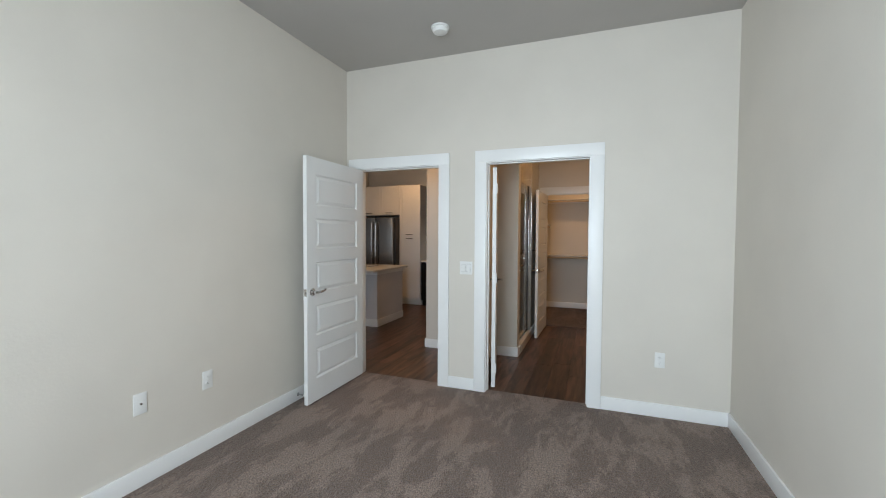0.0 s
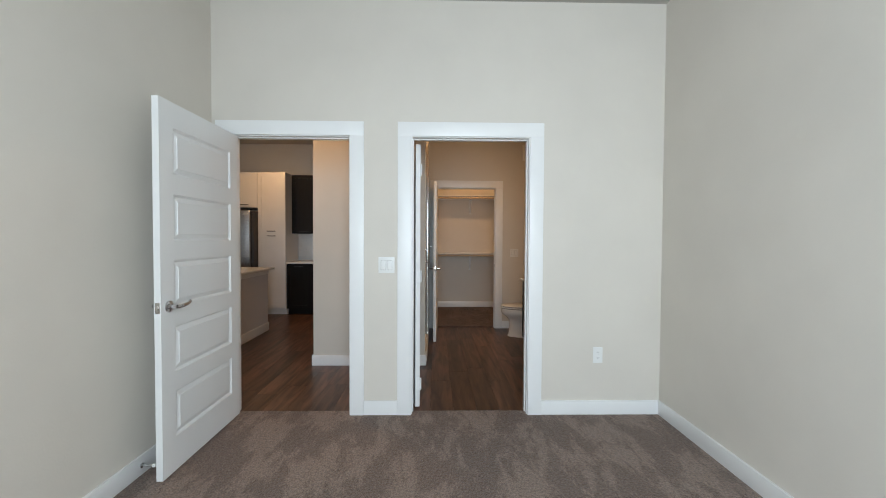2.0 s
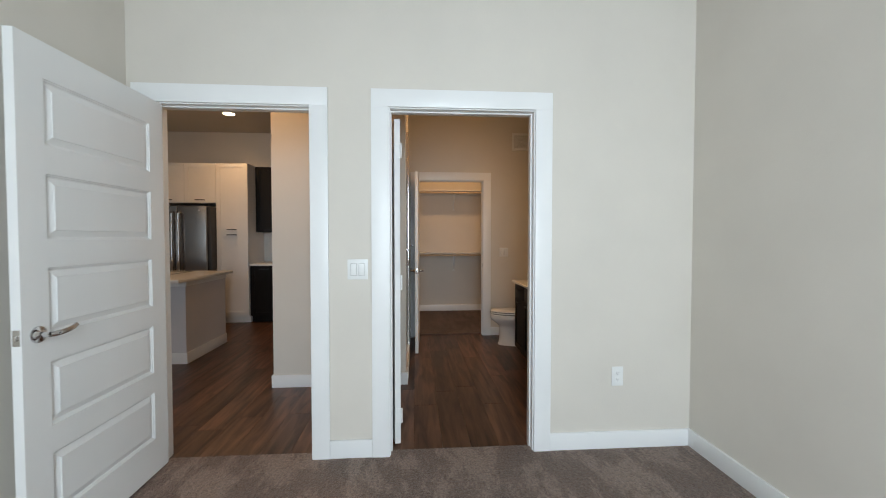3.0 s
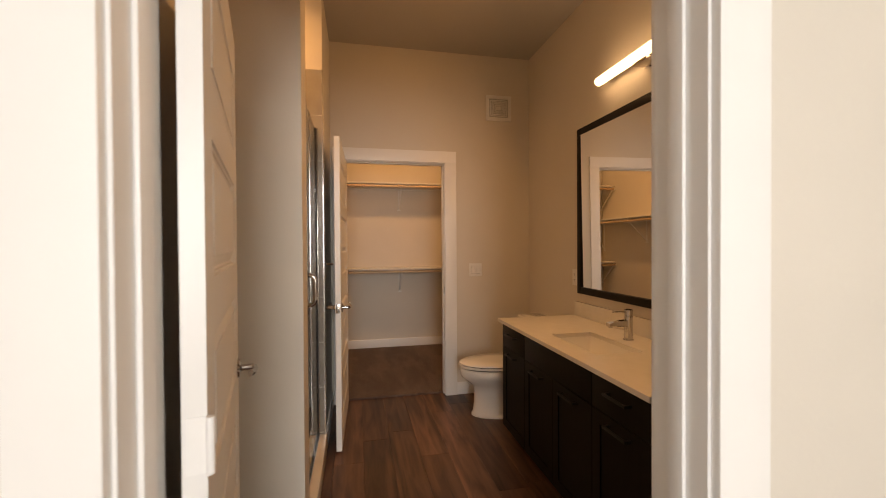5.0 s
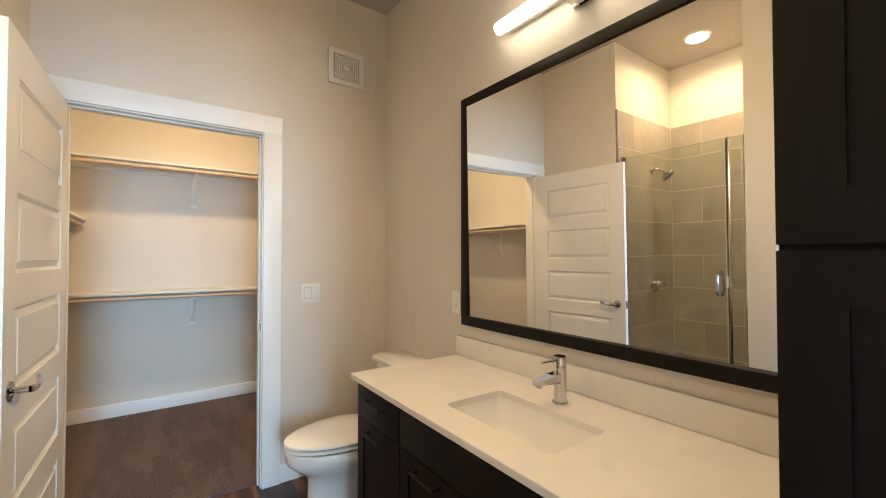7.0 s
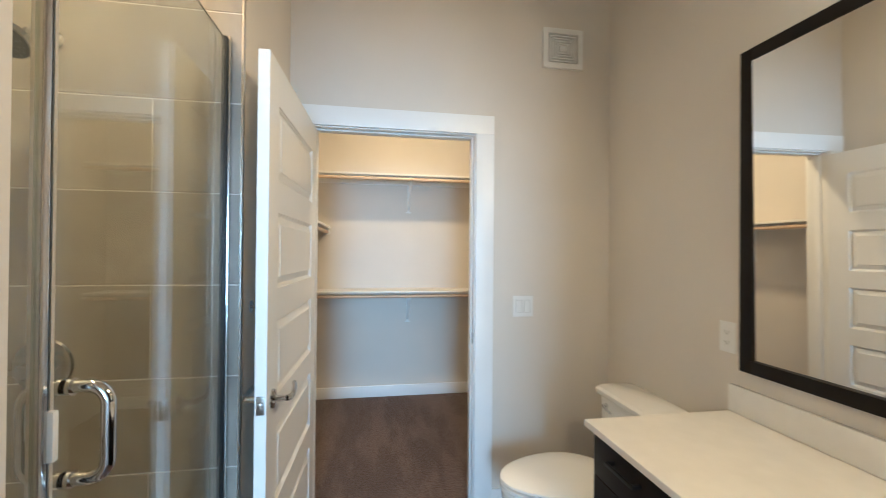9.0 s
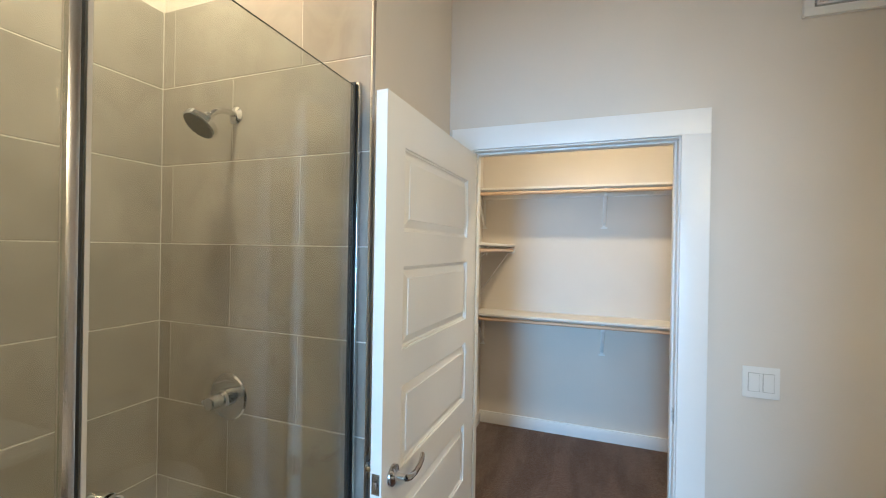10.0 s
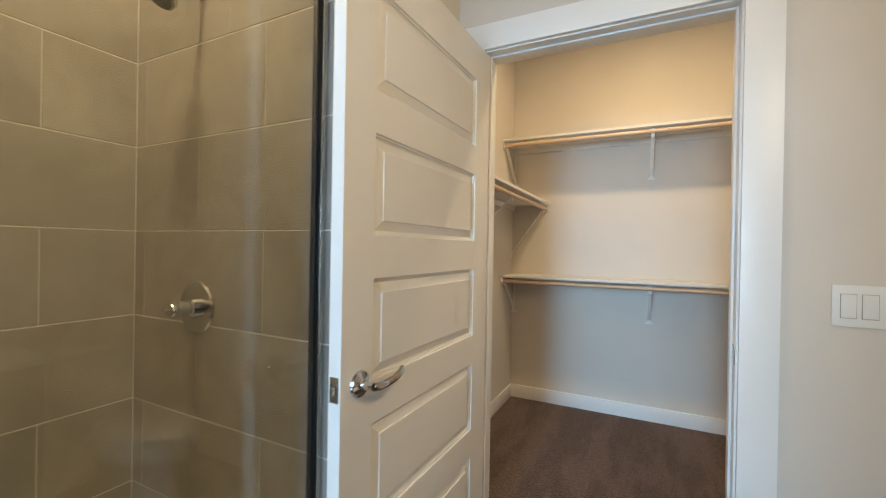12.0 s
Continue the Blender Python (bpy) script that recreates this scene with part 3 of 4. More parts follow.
for s in (1, -1):
    x = GX + s * GT / 2
    pts = [(x, hy, z0)] + arc((x + s * 0.027, hy, z0 + 0.028), (0, 0, -1), (s, 0, 0), 0.028, 0, 90, 8) + arc((x + s * 0.027, hy, z1 - 0.028), (s, 0, 0), (0, 0, 1), 0.028, 0, 90, 8) + [(x, hy, z1)]
    hb = part("pull_handle", sweep(pts, 0.0105, 16), CHROME, gd, "chrome D-shaped pull handle")
    for z in (z0, z1):
        part("washer", rod((x, hy, z), (x + s * 0.006, hy, z), 0.014, seg=18), CHROME, hb)

part("strike_block", boxes((GX - 0.016, 4.9515, 1.09, GX + 0.015, 4.963, 1.165), bevel=0.002), PLASTIC, enclosure, "white strike block")
sh = thing("shower_sprayer", (-1.385, TY, 2.045), "chrome round shower head on a bent arm", "shower head")
part("flange", lathe((-1.385, TY, 2.045), (0, -1, 0), [(0.031, 0), (0.031, 0.003), (0.02, 0.009), (0.011, 0.012)]), CHROME, sh)
arm = [(-1.385, TY, 2.045), (-1.386, TY - 0.03, 2.050), (-1.388, TY - 0.06, 2.046), (-1.391, TY - 0.085, 2.030), (-1.394, TY - 0.10, 2.014)]
part("arm", sweep(arm, 0.0105, 14), CHROME, sh)
axis = Vector((-0.12, -0.62, -0.78)).normalized()
base = Vector(arm[-1])
head = part("head", lathe(base, axis, [(0.012, -0.005), (0.016, 0.0), (0.016, 0.008), (0.013, 0.012), (0.026, 0.02), (0.049, 0.031), (0.054, 0.036), (0.054, 0.052), (0.05, 0.054)]), CHROME, sh)
part("spray_face", lathe(base + axis * 0.054, axis, [(0.049, 0), (0.049, 0.0015), (0.046, 0.002)]), mat("spray_grey", (0.16, 0.16, 0.16), 0.4, vary=0.1), head, "dark grey nozzle face")
q = axis.to_track_quat("Z", "Y")
for ring, n in ((0.014, 6), (0.027, 10), (0.040, 14)):
    for i in range(n):
        p = base + axis * 0.0557 + q @ Vector((ring * math.cos(2 * math.pi * i / n), ring * math.sin(2 * math.pi * i / n), 0))
        part("nozzle", rod(p, p + axis * 0.0025, 0.002, seg=6), NICKEL, head)

vv = thing("shower_valve", (-1.395, TY, 1.05), "chrome round shower valve trim with lever", "shower valve")
part("plate", lathe((-1.395, TY, 1.05), (0, -1, 0), [(0.082, 0), (0.083, 0.004), (0.078, 0.009), (0.05, 0.011)], 40), CHROME, vv)
hub = part("hub", lathe((-1.395, TY - 0.010, 1.05), (0, -1, 0), [(0.032, 0), (0.032, 0.02), (0.024, 0.024), (0.023, 0.07), (0.02, 0.076)]), CHROME, vv)
part("lever", sweep([(-1.395, TY - 0.066, 1.05), (-1.412, TY - 0.07, 1.05), (-1.432, TY - 0.072, 1.048)], 0.009, 12), CHROME, hub)

hook = thing("robe_hook", (-0.84, 5.80, 1.205), "chrome peg robe hook on painted wall", "hook")
part("rosette", lathe((-0.84, 5.80, 1.205), (1, 0, 0), [(0.022, 0), (0.022, 0.004), (0.012, 0.007)]), CHROME, hook)
part("peg", lathe((-0.833, 5.80, 1.205), (1, 0, 0), [(0.007, 0), (0.007, 0.036), (0.010, 0.038), (0.010, 0.047)]), CHROME, hook)

# vanity
VX, CT = 0.354, 0.82


def bar_handle(parent, y, z, x, length=0.14, axis="y"):
    h = part("handle", boxes((x - 0.032, y - length / 2, z - 0.005, x - 0.022, y + length / 2, z + 0.005), bevel=0.0015), BLACK, parent, "matte black bar handle")
    for s in (-1, 1):
        yy = y + s * (length / 2 - 0.005)
        part("foot", boxes((x - 0.023, yy - 0.005, z - 0.005, x, yy + 0.005, z + 0.005)), BLACK, h)


def shaker(parent, name, y0, y1, z0, z1, x, material, handle=None, rail=0.055):
    """Shaker front facing -x: frame and recessed panel."""
    g = 0.0015
    y0, y1, z0, z1 = y0 + g, y1 - g, z0 + g, z1 - g
    t = 0.019
    f = part(name, boxes((x - t, y0, z0, x, y0 + rail, z1), (x - t, y1 - rail, z0, x, y1, z1), (x - t, y0 + rail, z0, x, y1 - rail, z0 + rail), (x - t, y0 + rail, z1 - rail, x, y1 - rail, z1)), material, parent)
    part("panel", boxes((x - t + 0.007, y0 + rail, z0 + rail, x, y1 - rail, z1 - rail)), material, f)
    if handle:
        bar_handle(f, handle[0], handle[1], x - t)
    return f


def flat_front(parent, name, y0, y1, z0, z1, x, material, handle=None):
    f = part(name, boxes((x - 0.019, y0 + 0.0015, z0 + 0.0015, x, y1 - 0.0015, z1 - 0.0015), bevel=0.0012), material, parent)
    if handle:
        bar_handle(f, handle[0], handle[1], x - 0.019)
    return f


def vanity_unit(y0, y1, label, hollow=False):
    v = thing("vanity_cabinet", (0.65, (y0 + y1) / 2, 0), label, "cabinet", "vanity units")
    a, b, c = VX + 0.0195, RX - 0.002, CT - 0.023
    if hollow:
        bm = boxes((a, y0, 0.11, b, y0 + 0.018, c), (a, y1 - 0.018, 0.11, b, y1, c), (b - 0.012, y0 + 0.018, 0.11, b, y1 - 0.018, c), (a, y0, 0.09, b, y1, 0.11), (VX + 0.07, y0, 0, b, y1, 0.09))
    else:
        bm = boxes((a, y0, 0.09, b, y1, c), (VX + 0.07, y0, 0, b, y1, 0.09))
    part("body", bm, ESPRESSO, v)
    return v


u = vanity_unit(5.205, 5.575, "espresso vanity drawer unit with black bar handles")
flat_front(u, "drawer_front", 5.205, 5.575, 0.64, CT - 0.025, VX + 0.019, ESPRESSO, (5.39, 0.735))
shaker(u, "door", 5.205, 5.575, 0.09, 0.64, VX + 0.019, ESPRESSO, (5.39, 0.605))
u = vanity_unit(4.49, 5.203, "espresso vanity sink cabinet with two doors", True)
flat_front(u, "drawer_front", 4.49, 5.203, 0.64, CT - 0.025, VX + 0.019, ESPRESSO)
shaker(u, "door", 4.8465, 5.203, 0.09, 0.64, VX + 0.019, ESPRESSO, (5.02, 0.605))
shaker(u, "door", 4.49, 4.8465, 0.09, 0.64, VX + 0.019, ESPRESSO, (4.67, 0.605))
u = vanity_unit(4.109, 4.488, "espresso vanity drawer unit beside tall cabinet")
flat_front(u, "drawer_front", 4.109, 4.488, 0.64, CT - 0.025, VX + 0.019, ESPRESSO, (4.3, 0.735))
shaker(u, "door", 4.109, 4.488, 0.09, 0.64, VX + 0.019, ESPRESSO, (4.3, 0.605))

# worktop with rounded-rectangle sink cut-out
SX0, SX1, SY0, SY1 = 0.449, 0.703, 4.6, 5.05


def rounded(x0, y0, x1, y1, r, z, n=6):
    pts = []
    for cx, cy, a in ((x1 - r, y1 - r, 0), (x0 + r, y1 - r, 90), (x0 + r, y0 + r, 180), (x1 - r, y0 + r, 270)):
        for i in range(n + 1):
            t = radians(a + 90 * i / n)
            pts.append((cx + r * math.cos(t), cy + r * math.sin(t), z))
    return pts


def counter_with_hole(x0, y0, x1, y1, zb, zt, hole, r):
    bm = bmesh.new()
    inner = rounded(*hole, r, 0)
    m = len(inner)

    def outer(p):
        c = ((hole[0] + hole[2]) / 2, (hole[1] + hole[3]) / 2)
        d = (p[0] - c[0], p[1] - c[1])
        k = min(((x1 - c[0]) if d[0] > 0 else (x0 - c[0])) / d[0] if abs(d[0]) > 1e-6 else 1e9, ((y1 - c[1]) if d[1] > 0 else (y0 - c[1])) / d[1] if abs(d[1]) > 1e-6 else 1e9)
        return (c[0] + d[0] * k, c[1] + d[1] * k)
    ring = [outer(p) for p in inner]
    extra = [(x1, y1), (x0, y1), (x0, y0), (x1, y0)]
    for cxy in extra:
        i = min(range(m), key=lambda i: (ring[i][0] - cxy[0]) ** 2 + (ring[i][1] - cxy[1]) ** 2)
        ring[i] = cxy
    loops = [[(*p, zb) for p in ring], [(*p, zt - 0.002) for p in ring], [(x + (0.002 if x == x0 else 0), y - (0.002 if y == y1 else 0), zt) for x, y in ring], [(p[0], p[1], zt) for p in inner], [(p[0], p[1], zb) for p in inner]]
    rings(bm, loops + [loops[0]], cap=False)
    bmesh.ops.remove_doubles(bm, verts=bm.verts, dist=1e-6)
    return bm


top = thing("vanity_worktop", (0.65, 4.85, CT - 0.03), "white quartz vanity worktop with backsplash", "countertop")
part("slab", counter_with_hole(0.329, 4.107, RX - 0.001, 5.595, CT - 0.022, CT, (SX0, SY0, SX1, SY1), 0.018), QUARTZ, top)
part("backsplash", boxes((RX - 0.021, 4.127, CT + 0.0005, RX - 0.001, 5.595, CT + 0.1), bevel=0.002), QUARTZ, top)
part("side_splash", boxes((0.392, 4.107, CT + 0.0005, RX - 0.001, 4.126, CT + 0.1), bevel=0.002), QUARTZ, top)
sink = thing("undermount_sink", (0.59, 4.83, CT - 0.03), "white porcelain rectangular undermount sink", "sink")
loops = []
for g, z, r in ((-0.022, CT - 0.0225, 0.04), (0.0, CT - 0.0227, 0.018), (0.006, CT - 0.045, 0.02), (0.032, CT - 0.115, 0.03), (0.055, CT - 0.135, 0.035), (0.10, CT - 0.140, 0.012)):
    loops.append(rounded(SX0 + g, SY0 + g, SX1 - g, SY1 - g, r, z))
bm = rings(bmesh.new(), loops, cap=False)
part("basin", bm, PORCELAIN, sink)
part("basin_floor", boxes((SX0 + 0.09, SY0 + 0.09, CT - 0.148, SX1 - 0.09, SY1 - 0.09, CT - 0.1395)), PORCELAIN, sink)
part("drain", lathe((0.576, 4.817, CT - 0.1395), (0, 0, 1), [(0.024, 0), (0.024, 0.003), (0.018, 0.004)]), CHROME, sink, "chrome drain")

fc = thing("faucet", (0.785, 4.83, CT), "chrome single-lever cylinder basin faucet", "faucet")
part("body", lathe((0.785, 4.83, CT), (0, 0, 1), [(0.027, 0), (0.027, 0.005), (0.0225, 0.006), (0.0225, 0.125), (0.0205, 0.127), (0.0205, 0.130), (0.0225, 0.132), (0.0225, 0.16), (0.020, 0.163)], 32), CHROME, fc)
spout = rings(bmesh.new(), [[(x, 4.83 + a * w, CT + z + b * h) for a, b in ((-1, -0.6), (-0.7, -1), (0.7, -1), (1, -0.6), (1, 1), (-1, 1))] for x, z, w, h in ((0.775, 0.088, 0.0175, 0.019), (0.735, 0.090, 0.0175, 0.015), (0.69, 0.088, 0.0175, 0.011), (0.664, 0.086, 0.0175, 0.009))])
part("spout", spout, CHROME, fc, smooth=False)
part("aerator", rod((0.679, 4.83, CT + 0.080), (0.677, 4.83, CT + 0.070), 0.010, seg=16), CHROME, fc)
part("lever", sweep([(0.785, 4.83, CT + 0.148), (0.74, 4.83, CT + 0.150), (0.69, 4.83, CT + 0.151)], 0.0045, 10), CHROME, fc)

# tall cabinet
tall = thing("tall_cabinet", (0.65, 3.86, 0), "tall espresso linen cabinet beside the vanity", "cabinet")
part("body", boxes((VX + 0.0195, 3.632, 0.09, RX - 0.002, 4.105, 2.42), (VX + 0.07, 3.632, 0, RX - 0.002, 4.105, 0.09)), ESPRESSO, tall)
shaker(tall, "door", 3.632, 4.105, 1.348, 2.42, VX + 0.019, ESPRESSO, (3.87, 1.39), 0.075)
shaker(tall, "door", 3.632, 4.105, 0.09, 1.342, VX + 0.019, ESPRESSO, (3.87, 1.30), 0.075)

# mirror
MY0, MY1, MZ0, MZ1, FW = 4.15, 5.538, 0.985, 2.135, 0.046
mr = thing("mirror", (RX, 4.85, MZ0), "large wall mirror in a flat espresso frame", "mirror")
lean = boxes((-0.003, MY0 + FW - 4.855, MZ0 + FW - 1.571, 0.003, MY1 - FW - 4.833, MZ1 - FW - 1.549))
lean.transform(pose(RX - 0.018, 4.844, 1.56, 0, -0.55, 0.5))
part("glass", lean, MIRROR, mr, "silvered mirror glass")
for d in ((MY0, MZ0, MY0 + FW, MZ1), (MY1 - FW, MZ0, MY1, MZ1), (MY0 + FW, MZ0, MY1 - FW, MZ0 + FW), (MY0 + FW, MZ1 - FW, MY1 - FW, MZ1)):
    part("frame_rail", boxes((RX - 0.033, d[0], d[1], RX - 0.0005, d[2], d[3]), bevel=0.002), ESPRESSO, mr)

# vanity light
vl = thing("vanity_light", (RX, 4.81, 2.33), "glowing horizontal tube vanity light with chrome bracket", "wall lamp")
part("diffuser", lathe((0.86, 4.40, 2.345), (0, 1, 0), [(0.018, 0), (0.026, 0.003), (0.027, 0.01), (0.027, 0.81), (0.026, 0.817), (0.018, 0.82)], 24), TUBE, vl, "warm glowing white tube").visible_shadow = False
part("back_bar", boxes((0.888, 4.41, 2.33, 0.9, 5.21, 2.36), bevel=0.002), CHROME, vl)
part("bracket", boxes((0.838, 4.76, 2.285, 0.905, 4.86, 2.303), (0.905, 4.78, 2.285, RX - 0.0005, 4.84, 2.303), bevel=0.002), NICKEL, vl, "satin mounting bracket")
part("wall_plate", boxes((RX - 0.02, 4.75, 2.285, RX - 0.0005, 4.87, 2.40), bevel=0.003), CHROME, vl)

# exhaust grille with square louvres
vx0, vx1, vz0, vz1 = 0.516, 0.752, 2.448, 2.672
vg = thing("exhaust_vent", (0.634, CW, 2.56), "white square exhaust fan grille high on wall", "vent")
part("backing", boxes((vx0 + 0.02, CW - 0.006, vz0 + 0.02, vx1 - 0.02, CW - 0.001, vz1 - 0.02)), GREYSLOT, vg)
cx, cz = (vx0 + vx1) / 2, (vz0 + vz1) / 2
hw, hh = (vx1 - vx0) / 2, (vz1 - vz0) / 2


def square_ring(hw, hh, w, y0, y1):
    return boxes((cx - hw, y0, cz - hh, cx + hw, y1, cz - hh + w), (cx - hw, y0, cz + hh - w, cx + hw, y1, cz + hh), (cx - hw, y0, cz - hh + w, cx - hw + w, y1, cz + hh - w), (cx + hw - w, y0, cz - hh + w, cx + hw, y1, cz + hh - w), bevel=0.001, seg=1)


part("frame", square_ring(hw, hh, 0.03, CW - 0.02, CW - 0.001), PLASTIC, vg)
for i in range(5):
    k = 0.038 + i * 0.0145
    part("louvre", square_ring(hw - k, hh - k, 0.0085, CW - 0.017 - i * 0.0006, CW - 0.005), PLASTIC, vg)
part("louvre", boxes((cx - 0.014, CW - 0.02, cz - 0.012, cx + 0.014, CW - 0.005, cz + 0.012), bevel=0.001), PLASTIC, vg)

# toilet: bowl towards -x
TYC = 5.975


def egg(cx, hx_front, hx_back, hy, z, n=32):
    pts = []
    for i in range(n):
        a = 2 * math.pi * i / n
        c, s = math.cos(a), math.sin(a)
        pts.append((cx + (hx_front if c < 0 else hx_back) * c, TYC + hy * s * (1 - 0.08 * (c < 0) * abs(c)), z * 0.955))
    return pts


wc = thing("toilet", (0.55, TYC, 0), "white two-piece toilet with elongated closed seat", "toilet")
part("bowl", rings(bmesh.new(), [egg(0.50, 0.258, 0.3, 0.138, 0), egg(0.50, 0.258, 0.3, 0.138, 0.014), egg(0.50, 0.246, 0.3, 0.124, 0.03), egg(0.50, 0.238, 0.3, 0.118, 0.1), egg(0.50, 0.236, 0.3, 0.118, 0.2), egg(0.50, 0.240, 0.3, 0.122, 0.232), egg(0.49, 0.252, 0.28, 0.138, 0.256), egg(0.478, 0.276, 0.27, 0.162, 0.286), egg(0.462, 0.297, 0.25, 0.180, 0.318), egg(0.456, 0.303, 0.25, 0.186, 0.345), egg(0.455, 0.303, 0.25, 0.186, 0.382), egg(0.455, 0.296, 0.25, 0.180, 0.391)]), PORCELAIN, wc)
# Dark rings paint the shade in the gaps below the seat and the lid.
part("seat_gap_shade", rings(bmesh.new(), [egg(0.455, 0.286, 0.2, 0.172, 0.3912), egg(0.455, 0.286, 0.2, 0.172, 0.3984)]), SLOT, wc, "dark strip standing in for shade in the seat gap")
part("seat_gap_shade", rings(bmesh.new(), [egg(0.455, 0.290, 0.2, 0.176, 0.4172), egg(0.455, 0.290, 0.2, 0.176, 0.4228)]), SLOT, wc, "dark strip standing in for shade in the seat gap")
part("seat", rings(bmesh.new(), [egg(0.455, 0.297, 0.215, 0.182, 0.3985), egg(0.455, 0.309, 0.22, 0.190, 0.402), egg(0.455, 0.309, 0.22, 0.190, 0.413), egg(0.455, 0.300, 0.215, 0.184, 0.417)]), PORCELAIN, wc)
part("lid", rings(bmesh.new(), [egg(0.455, 0.280, 0.205, 0.168, 0.4175), egg(0.455, 0.280, 0.205, 0.168, 0.4225), egg(0.455, 0.298, 0.215, 0.183, 0.423), egg(0.455, 0.309, 0.22, 0.191, 0.427), egg(0.455, 0.307, 0.218, 0.189, 0.436), egg(0.455, 0.288, 0.20, 0.174, 0.442), egg(0.455, 0.14, 0.1, 0.08, 0.446)]), PORCELAIN, wc)
part("tank", rings(bmesh.new(), [rounded(0.745, TYC - 0.19, RX - 0.012, TYC + 0.19, 0.04, 0.37), rounded(0.735, TYC - 0.2, RX - 0.012, TYC + 0.2, 0.04, 0.45), rounded(0.728, TYC - 0.207, RX - 0.012, TYC + 0.207, 0.04, 0.70)]), PORCELAIN, wc)
part("tank_lid", rings(bmesh.new(), [rounded(0.707, TYC - 0.214, RX - 0.008, TYC + 0.214, 0.04, 0.701), rounded(0.703, TYC - 0.218, RX - 0.008, TYC + 0.218, 0.04, 0.708), rounded(0.703, TYC - 0.218, RX - 0.008, TYC + 0.218, 0.04, 0.725), rounded(0.715, TYC - 0.206, RX - 0.02, TYC + 0.206, 0.04, 0.735)]), PORCELAIN, wc)
fl = part("flush_lever", lathe((0.728, TYC + 0.13, 0.655), (-1, 0, 0), [(0.012, 0), (0.012, 0.008), (0.007, 0.012), (0.007, 0.02)], 16), CHROME, wc, "chrome flush lever")
part("arm", sweep([(0.709, TYC + 0.13, 0.655), (0.703, TYC + 0.10, 0.651), (0.703, TYC + 0.06, 0.645)], 0.006, 10), CHROME, fl)
for s in (-1, 1):
    part("seat_hinge", rod((0.69, TYC + s * 0.07 - 0.02, 0.415), (0.69, TYC + s * 0.07 + 0.02, 0.415), 0.011, seg=14), PORCELAIN, wc)


def downlight(x, y, label):
    d = thing("downlight", (x, y, H), label, "ceiling lamp", "recessed downlights")
    part("trim_ring", lathe((x, y, H), (0, 0, -1), [(0.095, 0), (0.095, 0.004), (0.085, 0.008), (0.075, 0.009)], 40), PLASTIC, d)
    part("lens", lathe((x, y, H - 0.0092), (0, 0, -1), [(0.074, 0), (0.074, 0.002), (0.06, 0.003)], 40), LENS, d, "glowing warm lens").visible_shadow = False


downlight(-1.3, 5.27, "lit recessed downlight over the shower")
downlight(-2.05, 4.12, "lit recessed downlight in the hall ceiling")
downlight(-3.34, 6.98, "lit recessed downlight in the kitchen ceiling")
cl = thing("ceiling_light", (-0.1, 7.17, H), "round flush closet ceiling light", "ceiling lamp")
part("base", lathe((-0.1, 7.17, H), (0, 0, -1), [(0.15, 0), (0.15, 0.02), (0.14, 0.022)], 36), PLASTIC, cl)
part("diffuser", lathe((-0.1, 7.17, H - 0.0225), (0, 0, -1), [(0.135, 0), (0.13, 0.02), (0.09, 0.038), (0.03, 0.044)], 36), GLOBE, cl).visible_shadow = False

# ---- closet ----


def bracket(parent, at, out, drop=0.3, reach=0.28):
    """Shelf-and-rod bracket: wall leg, arm, brace and rod cup; out is the direction away from the wall."""
    a, o = Vector(at), Vector(out)
    s = Vector((0, 0, 1)).cross(o) * 0.011

    def strip(p, q, t):
        n = (q - p).normalized().cross(s).normalized() * t
        b = bmesh.new()
        rings(b, [[p - s - n, p + s - n, p + s + n, p - s + n], [q - s - n, q + s - n, q + s + n, q - s + n]])
        return b
    z = Vector((0, 0, 1))
    br = part("bracket", strip(a + o * 0.002 - z * 0.003, a + o * 0.002 - z * drop, 0.0015), PLASTIC, parent, "white steel shelf bracket")
    w = s * 2.2
    foot = [a + o * 0.0015 + w * i - z * k for k in (drop - 0.004, drop + 0.008) for i in (-1, 1)]
    part("foot_plate", rings(bmesh.new(), [[foot[0], foot[1], foot[3], foot[2]], [p + o * 0.003 for p in (foot[0], foot[1], foot[3], foot[2])]]), PLASTIC, br)
    part("arm", strip(a - z * 0.003, a + o * reach - z * 0.003, 0.0015), PLASTIC, br)
    part("brace", strip(a + o * 0.003 - z * (drop - 0.02), a + o * (reach - 0.03) - z * 0.05, 0.0015), PLASTIC, br)
    part("rod_cup", strip(a + o * (reach - 0.01) - z * 0.003, a + o * (reach - 0.02) - z * 0.065, 0.0018), PLASTIC, br)


def closet_shelf(x0, y0, x1, y1, z, rod_line, brackets, out, label):
    s = thing("closet_shelf", ((x0 + x1) / 2, (y0 + y1) / 2, z), label, "shelf", "closet shelves")
    part("board", boxes((x0, y0, z - 0.018, x1, y1, z), bevel=0.0015), SHELF, s)
    part("hanging_rod", rod(*rod_line, 0.0145, seg=18), RODWOOD, s, "pale beech hanging rod")
    for e, f in (rod_line, rod_line[::-1]):
        e, f = Vector(e), Vector(f)
        d = (f - e).normalized()
        part("rod_socket", rod(e, e + d * 0.012, 0.027, seg=18), PLASTIC, s, "white rod socket")
    o = Vector(out)
    for b in brackets:
        bracket(s, Vector((b[0], b[1], z - 0.0185)), o, *b[2:])
    if out[1]:
        part("cleat", boxes((x0, y1 - 0.018, z - 0.06, x1, y1 - 0.0005, z - 0.0185)), SHELF, s)
    else:
        part("cleat", boxes((x0 + 0.0005, y0, z - 0.06, x0 + 0.018, y1, z - 0.0185)), SHELF, s)
    return s


